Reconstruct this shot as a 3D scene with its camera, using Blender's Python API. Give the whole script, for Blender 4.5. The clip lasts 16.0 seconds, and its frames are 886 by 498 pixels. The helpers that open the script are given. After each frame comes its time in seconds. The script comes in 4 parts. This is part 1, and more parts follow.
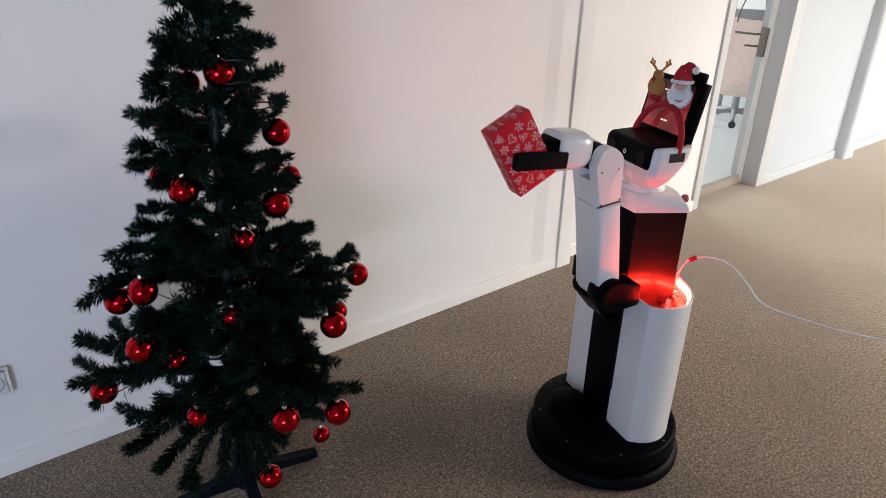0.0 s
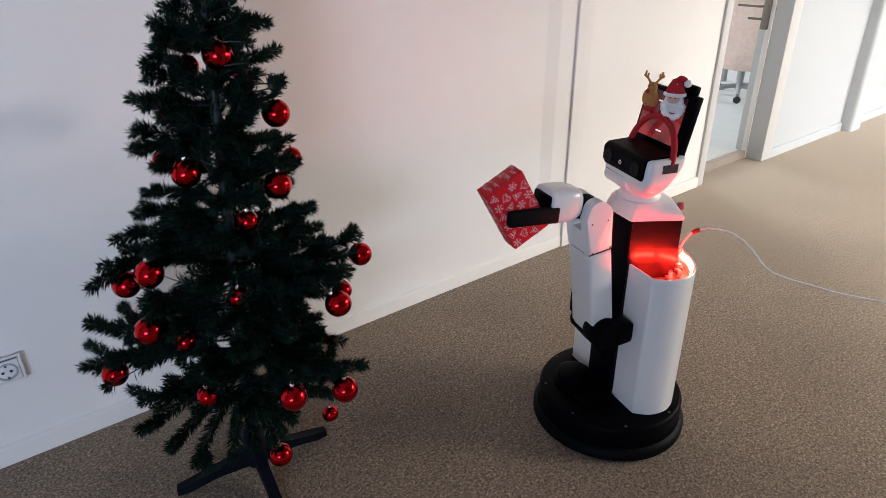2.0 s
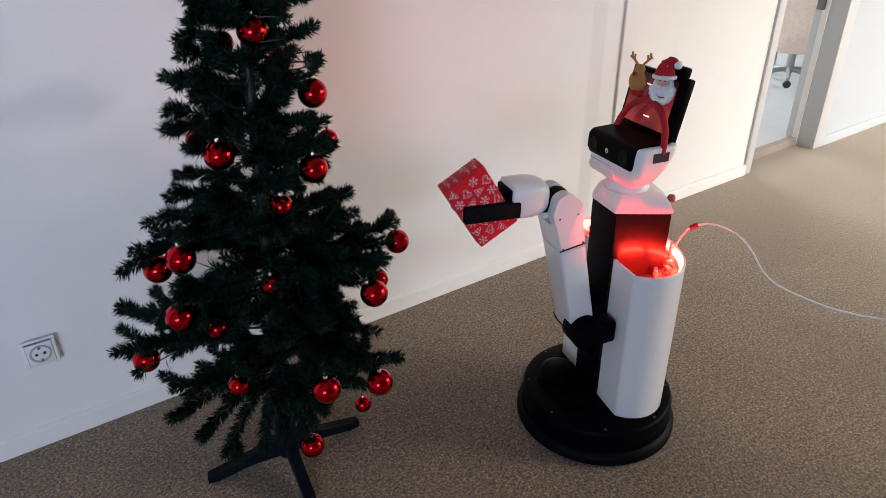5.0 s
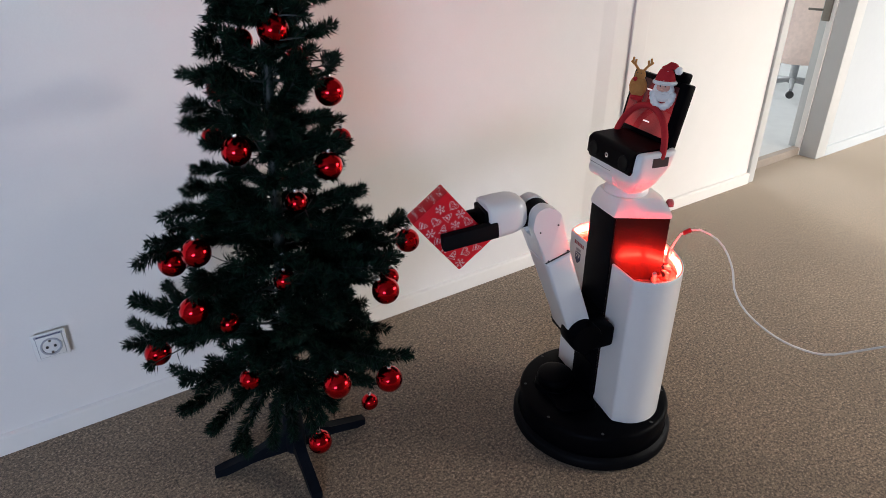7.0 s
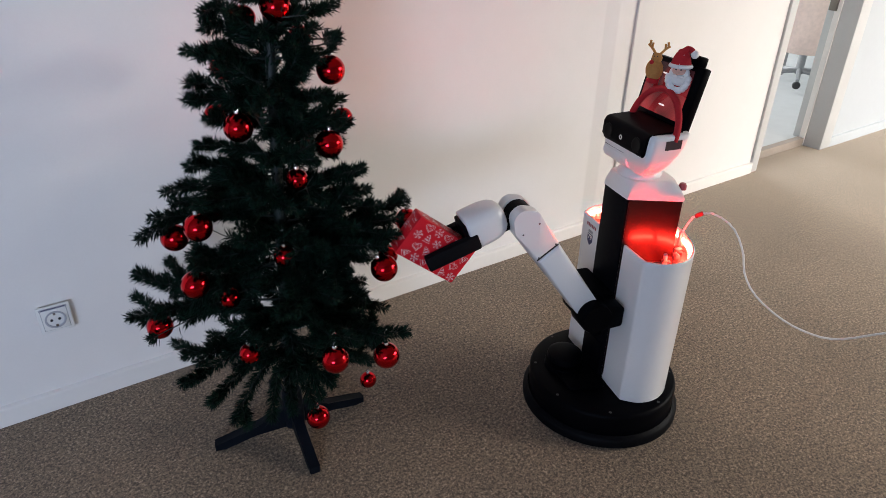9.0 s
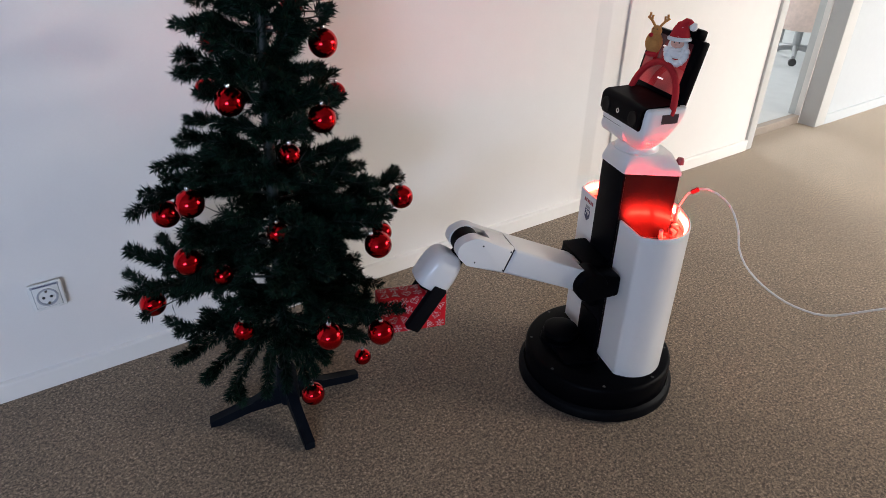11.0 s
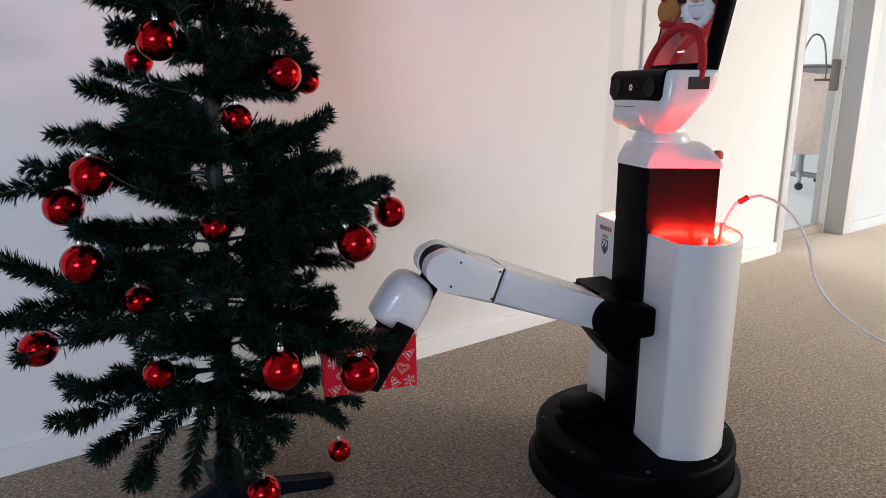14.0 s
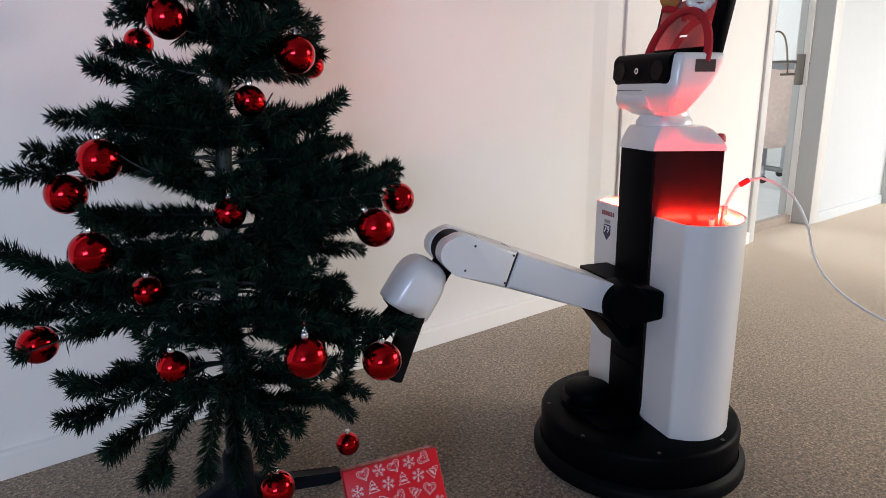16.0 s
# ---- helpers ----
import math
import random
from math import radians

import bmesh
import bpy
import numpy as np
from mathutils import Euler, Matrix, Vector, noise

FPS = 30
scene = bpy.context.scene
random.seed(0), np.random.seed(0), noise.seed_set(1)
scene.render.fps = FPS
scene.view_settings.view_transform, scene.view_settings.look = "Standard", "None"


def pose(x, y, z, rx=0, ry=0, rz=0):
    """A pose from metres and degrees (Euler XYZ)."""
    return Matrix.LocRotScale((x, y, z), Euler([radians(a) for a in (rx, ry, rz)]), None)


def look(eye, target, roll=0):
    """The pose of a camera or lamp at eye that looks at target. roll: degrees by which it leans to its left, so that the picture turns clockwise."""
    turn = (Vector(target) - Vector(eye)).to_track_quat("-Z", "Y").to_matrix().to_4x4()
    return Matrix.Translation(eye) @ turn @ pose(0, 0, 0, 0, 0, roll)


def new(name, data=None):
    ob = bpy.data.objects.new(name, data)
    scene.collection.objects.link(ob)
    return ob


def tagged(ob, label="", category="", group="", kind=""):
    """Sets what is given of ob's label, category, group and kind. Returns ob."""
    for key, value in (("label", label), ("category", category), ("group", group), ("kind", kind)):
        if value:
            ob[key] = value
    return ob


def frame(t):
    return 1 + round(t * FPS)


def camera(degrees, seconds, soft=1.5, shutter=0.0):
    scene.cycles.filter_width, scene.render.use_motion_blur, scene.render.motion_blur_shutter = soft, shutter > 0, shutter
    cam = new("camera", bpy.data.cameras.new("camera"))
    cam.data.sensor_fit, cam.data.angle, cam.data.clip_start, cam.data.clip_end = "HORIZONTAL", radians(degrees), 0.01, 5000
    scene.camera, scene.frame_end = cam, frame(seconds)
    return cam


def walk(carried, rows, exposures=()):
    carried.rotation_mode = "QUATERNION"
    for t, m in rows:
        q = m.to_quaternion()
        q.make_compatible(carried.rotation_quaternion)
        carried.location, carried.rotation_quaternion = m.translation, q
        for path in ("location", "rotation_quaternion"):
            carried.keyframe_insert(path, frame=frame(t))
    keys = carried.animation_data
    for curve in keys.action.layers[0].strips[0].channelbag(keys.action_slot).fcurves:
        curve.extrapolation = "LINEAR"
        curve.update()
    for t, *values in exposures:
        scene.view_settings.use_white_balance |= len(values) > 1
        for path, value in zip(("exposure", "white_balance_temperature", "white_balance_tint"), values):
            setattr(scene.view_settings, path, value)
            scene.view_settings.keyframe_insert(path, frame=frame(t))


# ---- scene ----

# ---------------------------------------------------------------- camera and its walk
cam = camera(68.5, 16.0, soft=0.55)
# seconds, eye, yaw, pitch, lean
PATH = [
    (0.0, 0.642, -1.843, 1.377, -38.39, -24.95, 1.14), (0.5, 0.630, -1.860, 1.372, -38.65, -25.15, 1.34),
    (1.0, 0.628, -1.870, 1.370, -38.70, -25.17, 0.63), (1.5, 0.636, -1.870, 1.362, -38.40, -26.04, -0.10),
    (2.0, 0.641, -1.865, 1.364, -37.67, -26.24, -0.51), (2.5, 0.649, -1.866, 1.365, -37.34, -26.34, -0.81),
    (3.0, 0.650, -1.863, 1.359, -37.61, -26.53, -0.46), (3.5, 0.652, -1.836, 1.355, -36.18, -26.67, -0.23),
    (4.0, 0.666, -1.794, 1.340, -35.75, -27.46, -0.66), (6.5, 0.655, -1.794, 1.346, -33.62, -27.43, -0.32),
    (7.0, 0.629, -1.796, 1.336, -34.76, -27.14, 0.19), (7.5, 0.651, -1.801, 1.352, -34.68, -28.08, 0.87),
    (8.0, 0.648, -1.806, 1.348, -34.27, -28.16, 1.66), (8.5, 0.656, -1.816, 1.340, -34.29, -28.29, 0.68),
    (9.0, 0.626, -1.826, 1.326, -34.33, -28.16, 0.89), (11.5, 0.628, -1.823, 1.317, -35.24, -30.26, 0.94),
    (12.0, 0.638, -1.810, 1.309, -36.19, -29.85, 0.95), (12.5, 0.706, -1.696, 1.179, -37.03, -26.63, 0.28),
    (13.0, 0.753, -1.623, 0.927, -35.84, -18.35, -0.31), (13.5, 0.756, -1.639, 0.847, -35.38, -14.74, -1.28),
    (14.0, 0.767, -1.613, 0.829, -34.96, -13.86, -0.45), (14.5, 0.761, -1.590, 0.814, -35.45, -16.09, -1.04),
    (15.0, 0.739, -1.548, 0.785, -38.78, -18.40, 0.58), (15.5, 0.702, -1.549, 0.784, -38.61, -15.93, 0.12),
    (16.0, 0.696, -1.548, 0.798, -38.42, -13.80, -0.61),
]


def eye_pose(x, y, z, yaw, pitch, lean):
    a, b = radians(yaw), radians(pitch)
    way = Vector((-math.sin(a) * math.cos(b), math.cos(a) * math.cos(b), math.sin(b)))
    return look((x, y, z), Vector((x, y, z)) + way, lean)


walk(cam, [(r[0], eye_pose(*r[1:])) for r in PATH], exposures=[(0.0, 0.10), (16.0, 0.17)])

# ---------------------------------------------------------------- world and lights
world = bpy.data.worlds.new("world")
scene.world = world
world.use_nodes = True
wn = world.node_tree.nodes
sky = wn.new("ShaderNodeTexSky")
sky.sky_type, sky.sun_disc = "NISHITA", False
sky.sun_elevation, sky.sun_rotation = radians(18), radians(200)
world.node_tree.links.new(sky.outputs[0], wn["Background"].inputs[0])
wn["Background"].inputs[1].default_value = 0.05


def window_light(name, place, target, w, h, watts, colour):
    lamp = bpy.data.lights.new(name, "AREA")
    lamp.shape, lamp.size, lamp.size_y, lamp.energy, lamp.color = "RECTANGLE", w, h, watts, colour
    ob = new(name, lamp)
    ob.matrix_world = look(place, target)
    return ob


# daylight in the window openings of the far side of the corridor
for wx, z, h, watts, colour, aim in ((-1.3, 1.15, 0.6, 84, (0.55, 0.70, 1.0), 1.75), (4.9, 1.55, 1.4, 150, (1.0, 0.935, 0.855), -1.6), (7.6, 1.55, 1.4, 220, (0.96, 0.97, 1.0), -2.4)):
    window_light("window_daylight", (wx, -3.32, z), (wx, -1.6, aim), 1.5, h, watts, colour)
window_light("office_daylight", (5.4, 3.55, 1.6), (5.0, 0, 1.0), 2.4, 1.6, 150, (0.93, 0.97, 1.0))


# ---------------------------------------------------------------- materials
def material(name):
    m = bpy.data.materials.new(name)
    m.use_nodes = True
    return m, m.node_tree.nodes, m.node_tree.links, m.node_tree.nodes["Principled BSDF"]


def surface(name, colour, rough=0.5, metal=0.0, grain=0.0, scale=60.0, bump=0.0, coat=0.0, spread=0.08, spec=0.5):
    """Principled surface with a two-scale colour variation and a fine relief."""
    m, n, l, p = material(name)
    p.inputs["Roughness"].default_value = rough
    p.inputs["Metallic"].default_value = metal
    p.inputs["Coat Weight"].default_value = coat
    p.inputs["Coat Roughness"].default_value = 0.08
    p.inputs["Specular IOR Level"].default_value = spec
    tc = n.new("ShaderNodeTexCoord")
    fine, broad = n.new("ShaderNodeTexNoise"), n.new("ShaderNodeTexNoise")
    fine.inputs["Scale"].default_value, fine.inputs["Detail"].default_value = scale, 4
    broad.inputs["Scale"].default_value, broad.inputs["Detail"].default_value = scale / 14, 3
    mix = n.new("ShaderNodeMath")
    mix.operation = "ADD"
    l.new(tc.outputs["Object"], fine.inputs["Vector"])
    l.new(tc.outputs["Object"], broad.inputs["Vector"])
    l.new(fine.outputs["Fac"], mix.inputs[0])
    l.new(broad.outputs["Fac"], mix.inputs[1])
    ramp = n.new("ShaderNodeMapRange")
    ramp.inputs["From Min"].default_value, ramp.inputs["From Max"].default_value = 0.6, 1.4
    ramp.inputs["To Min"].default_value, ramp.inputs["To Max"].default_value = 1 - spread, 1 + spread
    l.new(mix.outputs[0], ramp.inputs["Value"])
    tint = n.new("ShaderNodeVectorMath")
    tint.operation = "SCALE"
    tint.inputs[0].default_value = colour
    l.new(ramp.outputs[0], tint.inputs["Scale"])
    l.new(tint.outputs[0], p.inputs["Base Color"])
    if grain:
        rr = n.new("ShaderNodeMapRange")
        rr.inputs["To Min"].default_value, rr.inputs["To Max"].default_value = max(0.02, rough - grain), min(1, rough + grain)
        l.new(broad.outputs["Fac"], rr.inputs["Value"])
        l.new(rr.outputs[0], p.inputs["Roughness"])
    if bump:
        b = n.new("ShaderNodeBump")
        b.inputs["Strength"].default_value, b.inputs["Distance"].default_value = bump, 0.002
        l.new(fine.outputs["Fac"], b.inputs["Height"])
        l.new(b.outputs[0], p.inputs["Normal"])
    return m


def glowing(name, colour, strength):
    m, n, l, p = material(name)
    p.inputs["Base Color"].default_value = (*colour, 1)
    p.inputs["Emission Color"].default_value = (*colour, 1)
    p.inputs["Emission Strength"].default_value = strength
    return m


def carpet_material():
    """Loop pile: flecks of yarn a few millimetres wide, in light and dark heather tones."""
    m, n, l, p = material("carpet")
    tc = n.new("ShaderNodeTexCoord")
    yarn, fleck, broad = n.new("ShaderNodeTexVoronoi"), n.new("ShaderNodeTexNoise"), n.new("ShaderNodeTexNoise")
    yarn.inputs["Scale"].default_value = 320
    fleck.inputs["Scale"].default_value, fleck.inputs["Detail"].default_value = 125, 4
    broad.inputs["Scale"].default_value, broad.inputs["Detail"].default_value = 2.2, 4
    for t in (yarn, fleck, broad):
        l.new(tc.outputs["Object"], t.inputs["Vector"])
    one = n.new("ShaderNodeSeparateColor")
    l.new(yarn.outputs["Color"], one.inputs[0])
    part_a, part_b = n.new("ShaderNodeMath"), n.new("ShaderNodeMath")
    part_a.operation, part_b.operation = "MULTIPLY", "MULTIPLY_ADD"
    part_a.inputs[1].default_value, part_b.inputs[1].default_value = 0.30, 0.9
    l.new(one.outputs[0], part_a.inputs[0])
    l.new(fleck.outputs["Fac"], part_b.inputs[0])
    l.new(part_a.outputs[0], part_b.inputs[2])
    ramp = n.new("ShaderNodeValToRGB")
    e = ramp.color_ramp.elements
    e[0].position, e[0].color = 0.28, (0.036, 0.028, 0.023, 1)
    e[1].position, e[1].color = 1.0, (0.58, 0.44, 0.32, 1)
    for at, c in ((0.52, (0.128, 0.094, 0.067, 1)), (0.73, (0.27, 0.197, 0.133, 1))):
        e.new(at).color = c
    l.new(part_b.outputs[0], ramp.inputs["Fac"])
    mix = n.new("ShaderNodeMix")
    mix.data_type, mix.blend_type = "RGBA", "MULTIPLY"
    mix.inputs["Factor"].default_value = 0.55
    l.new(ramp.outputs["Color"], mix.inputs["A"])
    bright = n.new("ShaderNodeMapRange")
    bright.inputs["From Min"].default_value, bright.inputs["From Max"].default_value = 0.3, 0.7
    bright.inputs["To Min"].default_value, bright.inputs["To Max"].default_value = 0.8, 1.2
    l.new(broad.outputs["Fac"], bright.inputs["Value"])
    l.new(bright.outputs[0], mix.inputs["B"])
    l.new(mix.outputs["Result"], p.inputs["Base Color"])
    p.inputs["Roughness"].default_value = 0.75
    p.inputs["Sheen Weight"].default_value, p.inputs["Sheen Roughness"].default_value = 0.9, 0.35
    p.inputs["Sheen Tint"].default_value = (1.0, 0.88, 0.74, 1)
    p.inputs["Specular IOR Level"].default_value = 0.25
    b = n.new("ShaderNodeBump")
    b.inputs["Strength"].default_value, b.inputs["Distance"].default_value = 0.25, 0.002
    l.new(yarn.outputs["Distance"], b.inputs["Height"])
    l.new(b.outputs[0], p.inputs["Normal"])
    return m


def needle_material():
    m, n, l, p = material("needles")
    geo = n.new("ShaderNodeNewGeometry")
    ramp = n.new("ShaderNodeValToRGB")
    e = ramp.color_ramp.elements
    e[0].color, e[1].color = (0.0010, 0.0050, 0.0040, 1), (0.007, 0.024, 0.014, 1)
    l.new(geo.outputs["Random Per Island"], ramp.inputs["Fac"])
    l.new(ramp.outputs["Color"], p.inputs["Base Color"])
    p.inputs["Roughness"].default_value = 0.55
    p.inputs["Specular IOR Level"].default_value = 0.09
    return m


def bauble_material():
    m, n, l, p = material("bauble_red")
    p.inputs["Base Color"].default_value = (0.60, 0.008, 0.014, 1)
    p.inputs["Metallic"].default_value = 1.0
    tc, nz = n.new("ShaderNodeTexCoord"), n.new("ShaderNodeTexNoise")
    nz.inputs["Scale"].default_value = 90
    l.new(tc.outputs["Object"], nz.inputs["Vector"])
    rr = n.new("ShaderNodeMapRange")
    rr.inputs["To Min"].default_value, rr.inputs["To Max"].default_value = 0.09, 0.17
    l.new(nz.outputs["Fac"], rr.inputs["Value"])
    l.new(rr.outputs[0], p.inputs["Roughness"])
    return m


M_WALL = surface("wall_paint", (0.80, 0.772, 0.742), 0.85, grain=0.05, scale=180, bump=0.12, spread=0.015)
M_TRIM = surface("trim_paint", (0.82, 0.79, 0.75), 0.45, scale=40, spread=0.02)
# white paint, its colour darkened to offset the over-bright window light on the jambs
M_DOOR = surface("door_white_toned_down", (0.56, 0.56, 0.545), 0.5, scale=30, spread=0.02)
# white far wall: cooler light and lower exposure put into its colour
M_FAR = surface("far_wall_toned_down", (0.49, 0.52, 0.54), 0.7, scale=30, spread=0.02)
# unseen ceiling, kept dark so that little light bounces down to the floor
M_CEIL = surface("ceiling_low_bounce", (0.30, 0.295, 0.285), 0.9, scale=50, spread=0.02)
# unseen walls: a dark colour that lowers the bounce and deepens shadows
M_BACK = surface("back_wall_low_bounce", (0.30, 0.295, 0.29), 0.85, grain=0.05, scale=180, bump=0.12, spread=0.02)
M_CARPET = carpet_material()
M_OFFICE = surface("office_floor", (0.55, 0.56, 0.56), 0.45, scale=12, spread=0.06)
M_SILL = surface("sill_wood", (0.30, 0.25, 0.21), 0.5, scale=90, spread=0.15)
M_WHITE = surface("robot_shell", (0.74, 0.725, 0.715), 0.3, grain=0.06, scale=150, coat=0.35, spread=0.012)
M_BLACK = surface("robot_black", (0.0012, 0.0013, 0.0022), 0.45, grain=0.08, scale=200, spread=0.2, bump=0.05, spec=0.035)
M_GLOSS = surface("robot_gloss_black", (0.0012, 0.0012, 0.002), 0.5, scale=60, spread=0.2, coat=0.07, spec=0.10)
M_COLUMN = surface("column_gloss_black", (0.003, 0.003, 0.0045), 0.42, scale=60, spread=0.2, coat=0.12, spec=0.02)
M_COLUMN.node_tree.nodes["Principled BSDF"].inputs["Coat IOR"].default_value = 1.1
# glossier copy of the column's black, to carry the red strip's reflection
M_SIDE_GLOSS = surface("column_side_gloss", (0.004, 0.001, 0.0015), 0.28, scale=60, spread=0.2, coat=0.25, spec=0.22)
M_RUBBER = surface("rubber", (0.0022, 0.0024, 0.0035), 0.5, scale=120, spread=0.2, bump=0.1, spec=0.05)
M_FINGER = surface("finger_pad", (0.003, 0.003, 0.004), 0.8, scale=120, spread=0.2, spec=0.1)
M_RED_LED = glowing("red_led", (1.0, 0.018, 0.010), 540.0)
M_TRAY = surface("tray", (0.085, 0.07, 0.07), 0.4, scale=40, spread=0.3)
M_CHROME = surface("chrome", (0.75, 0.75, 0.77), 0.18, metal=1.0, scale=80, spread=0.05)
M_STEEL = surface("brushed_steel", (0.22, 0.195, 0.17), 0.35, metal=1.0, scale=120, spread=0.1)
M_NEEDLE = needle_material()
M_BARK = surface("tree_pole", (0.006, 0.012, 0.010), 0.6, scale=80, spread=0.3, bump=0.3)
M_STAND = surface("stand_plastic", (0.004, 0.006, 0.010), 0.5, scale=90, spread=0.2, spec=0.08)
M_BAUBLE = bauble_material()
M_PAPER = surface("wrapping_red", (0.62, 0.010, 0.020), 0.42, grain=0.08, scale=55, bump=0.25, spread=0.08, spec=0.2)
M_PRINT = surface("wrapping_print", (0.70, 0.54, 0.54), 0.5, scale=90, spread=0.08)
M_SOCKET = surface("socket_plastic", (0.80, 0.79, 0.76), 0.3, scale=60, spread=0.02)
# shade of the white well painted in as blue-grey; also the label strip's grey
M_WELL = surface("well_shade_and_strip_grey", (0.42, 0.43, 0.46), 0.35, scale=60, spread=0.03)
M_DARK = surface("dark_recess", (0.03, 0.03, 0.03), 0.6, scale=60)
M_FELT_RED = surface("felt_red", (0.42, 0.012, 0.018), 0.95, scale=220, bump=0.6, spread=0.15)
M_FELT_BROWN = surface("felt_brown", (0.44, 0.20, 0.055), 0.95, scale=220, bump=0.6, spread=0.15)
M_FELT_WHITE = surface("felt_white", (0.82, 0.80, 0.77), 0.95, scale=220, bump=0.8, spread=0.05)
M_FELT_SKIN = surface("felt_pink", (0.72, 0.42, 0.33), 0.95, scale=220, bump=0.5)
M_BADGE = surface("badge_navy", (0.02, 0.025, 0.09), 0.4, scale=60)
M_LOGO = surface("logo_red", (0.30, 0.04, 0.05), 0.4, scale=60)
M_CABLE = surface("cable_white", (0.78, 0.75, 0.71), 0.5, scale=300, spread=0.15)
M_STRAP = surface("strap_leather", (0.16, 0.09, 0.06), 0.6, scale=80)
M_COAT = surface("bag_cloth", (0.80, 0.63, 0.56), 0.9, scale=40, bump=0.5, spread=0.12)
M_GREY = surface("grey_metal", (0.32, 0.33, 0.34), 0.4, metal=0.4, scale=60)
M_TAPE = surface("dark_tape", (0.035, 0.03, 0.034), 0.3, scale=60)


def screen_material():
    m, n, l, p = material("tablet_screen")
    tc, grad = n.new("ShaderNodeTexCoord"), n.new("ShaderNodeTexNoise")
    grad.inputs["Scale"].default_value, grad.inputs["Detail"].default_value = 9, 1
    l.new(tc.outputs["Object"], grad.inputs["Vector"])
    ramp = n.new("ShaderNodeValToRGB")
    e = ramp.color_ramp.elements
    e[0].position, e[0].color = 0.35, (0.02, 0.003, 0.004, 1)
    e[1].position, e[1].color = 0.65, (0.42, 0.03, 0.035, 1)
    l.new(grad.outputs["Fac"], ramp.inputs["Fac"])
    p.inputs["Base Color"].default_value = (0.02, 0.01, 0.012, 1)
    l.new(ramp.outputs["Color"], p.inputs["Emission Color"])
    p.inputs["Emission Strength"].default_value = 0.65
    p.inputs["Roughness"].default_value = 0.08
    return m


M_SCREEN = screen_material()
M_SCREEN_TEXT = glowing("screen_text", (0.85, 0.7, 0.7), 0.8)


# ---------------------------------------------------------------- mesh helpers
def bm_mesh(name, bm, mats, smooth=True, angle=40):
    me = bpy.data.meshes.new(name)
    bmesh.ops.recalc_face_normals(bm, faces=bm.faces)
    bm.to_mesh(me)
    bm.free()
    for m in (mats if isinstance(mats, (list, tuple)) else [mats]):
        me.materials.append(m)
    if smooth:
        for p in me.polygons:
            p.use_smooth = p.loop_total < 12  # broad flat ends stay flat
        me.set_sharp_from_angle(angle=radians(angle))
    return me


def part(name, bm, mat, parent=None, label="", smooth=True, angle=40):
    ob = new(name, bm_mesh(name, bm, mat, smooth, angle))
    ob.parent = parent
    if label:
        tagged(ob, label)
    return ob


def empty(name):
    ob = new(name)
    ob.empty_display_size = 0.05
    return ob


def add_box(bm, lo, hi, bevel=0.0, seg=2, m=None, mat=0):
    vs = [bm.verts.new((x, y, z)) for x in (lo[0], hi[0]) for y in (lo[1], hi[1]) for z in (lo[2], hi[2])]
    fs = [bm.faces.new([vs[i] for i in q]) for q in ((0, 1, 3, 2), (4, 6, 7, 5), (0, 4, 5, 1), (2, 3, 7, 6), (0, 2, 6, 4), (1, 5, 7, 3))]
    if bevel:
        es = list({e for f in fs for e in f.edges})
        r = bmesh.ops.bevel(bm, geom=es, offset=bevel, segments=seg, profile=0.5, affect="EDGES")
        fs = list({f for v in r["verts"] for f in v.link_faces} | {f for f in fs if f.is_valid})
    for f in fs:
        f.material_index = mat
    if m is not None:
        bmesh.ops.transform(bm, matrix=m, verts=list({v for f in fs for v in f.verts}))
    return bm


def box(lo, hi, bevel=0.0, seg=2):
    return add_box(bmesh.new(), lo, hi, bevel, seg)


def add_prism(bm, poly, a, b, axis="z", bevel=0.0, seg=2, mat=0):
    """A polygon drawn out from a to b along an axis."""
    def at(u, v, w):
        return {"z": (u, v, w), "y": (u, w, v), "x": (w, u, v)}[axis]
    lo = [bm.verts.new(at(u, v, a)) for u, v in poly]
    hi = [bm.verts.new(at(u, v, b)) for u, v in poly]
    fs = [bm.faces.new(lo), bm.faces.new(hi[::-1])]
    for i in range(len(poly)):
        j = (i + 1) % len(poly)
        fs.append(bm.faces.new((lo[i], hi[i], hi[j], lo[j])))
    if bevel:
        es = [e for f in fs[:2] for e in f.edges]
        r = bmesh.ops.bevel(bm, geom=es, offset=bevel, segments=seg, profile=0.5, affect="EDGES")
        fs = list({f for v in r["verts"] for f in v.link_faces} | {f for f in fs if f.is_valid})
    for f in fs:
        f.material_index = mat
    return bm


def prism(poly, a, b, axis="z", bevel=0.0, seg=2):
    return add_prism(bmesh.new(), poly, a, b, axis, bevel, seg)


def rounded(poly, r, n=5):
    """Corners of a polygon rounded to the radius r (or a list of radii)."""
    out, k = [], len(poly)
    rs = r if isinstance(r, (list, tuple)) else [r] * k
    for i in range(k):
        p, a, b = Vector(poly[i]), Vector(poly[i - 1]), Vector(poly[(i + 1) % k])
        if rs[i] <= 0:
            out.append(tuple(p))
            continue
        u, v = (a - p).normalized(), (b - p).normalized()
        half = max(0.05, u.angle(v) / 2)
        d = min(rs[i] / math.tan(half), (a - p).length * 0.48, (b - p).length * 0.48)
        p0, p1 = p + u * d, p + v * d
        for s in range(n + 1):
            t = s / n
            out.append(tuple((1 - t) ** 2 * p0 + 2 * t * (1 - t) * p + t * t * p1))
    return out


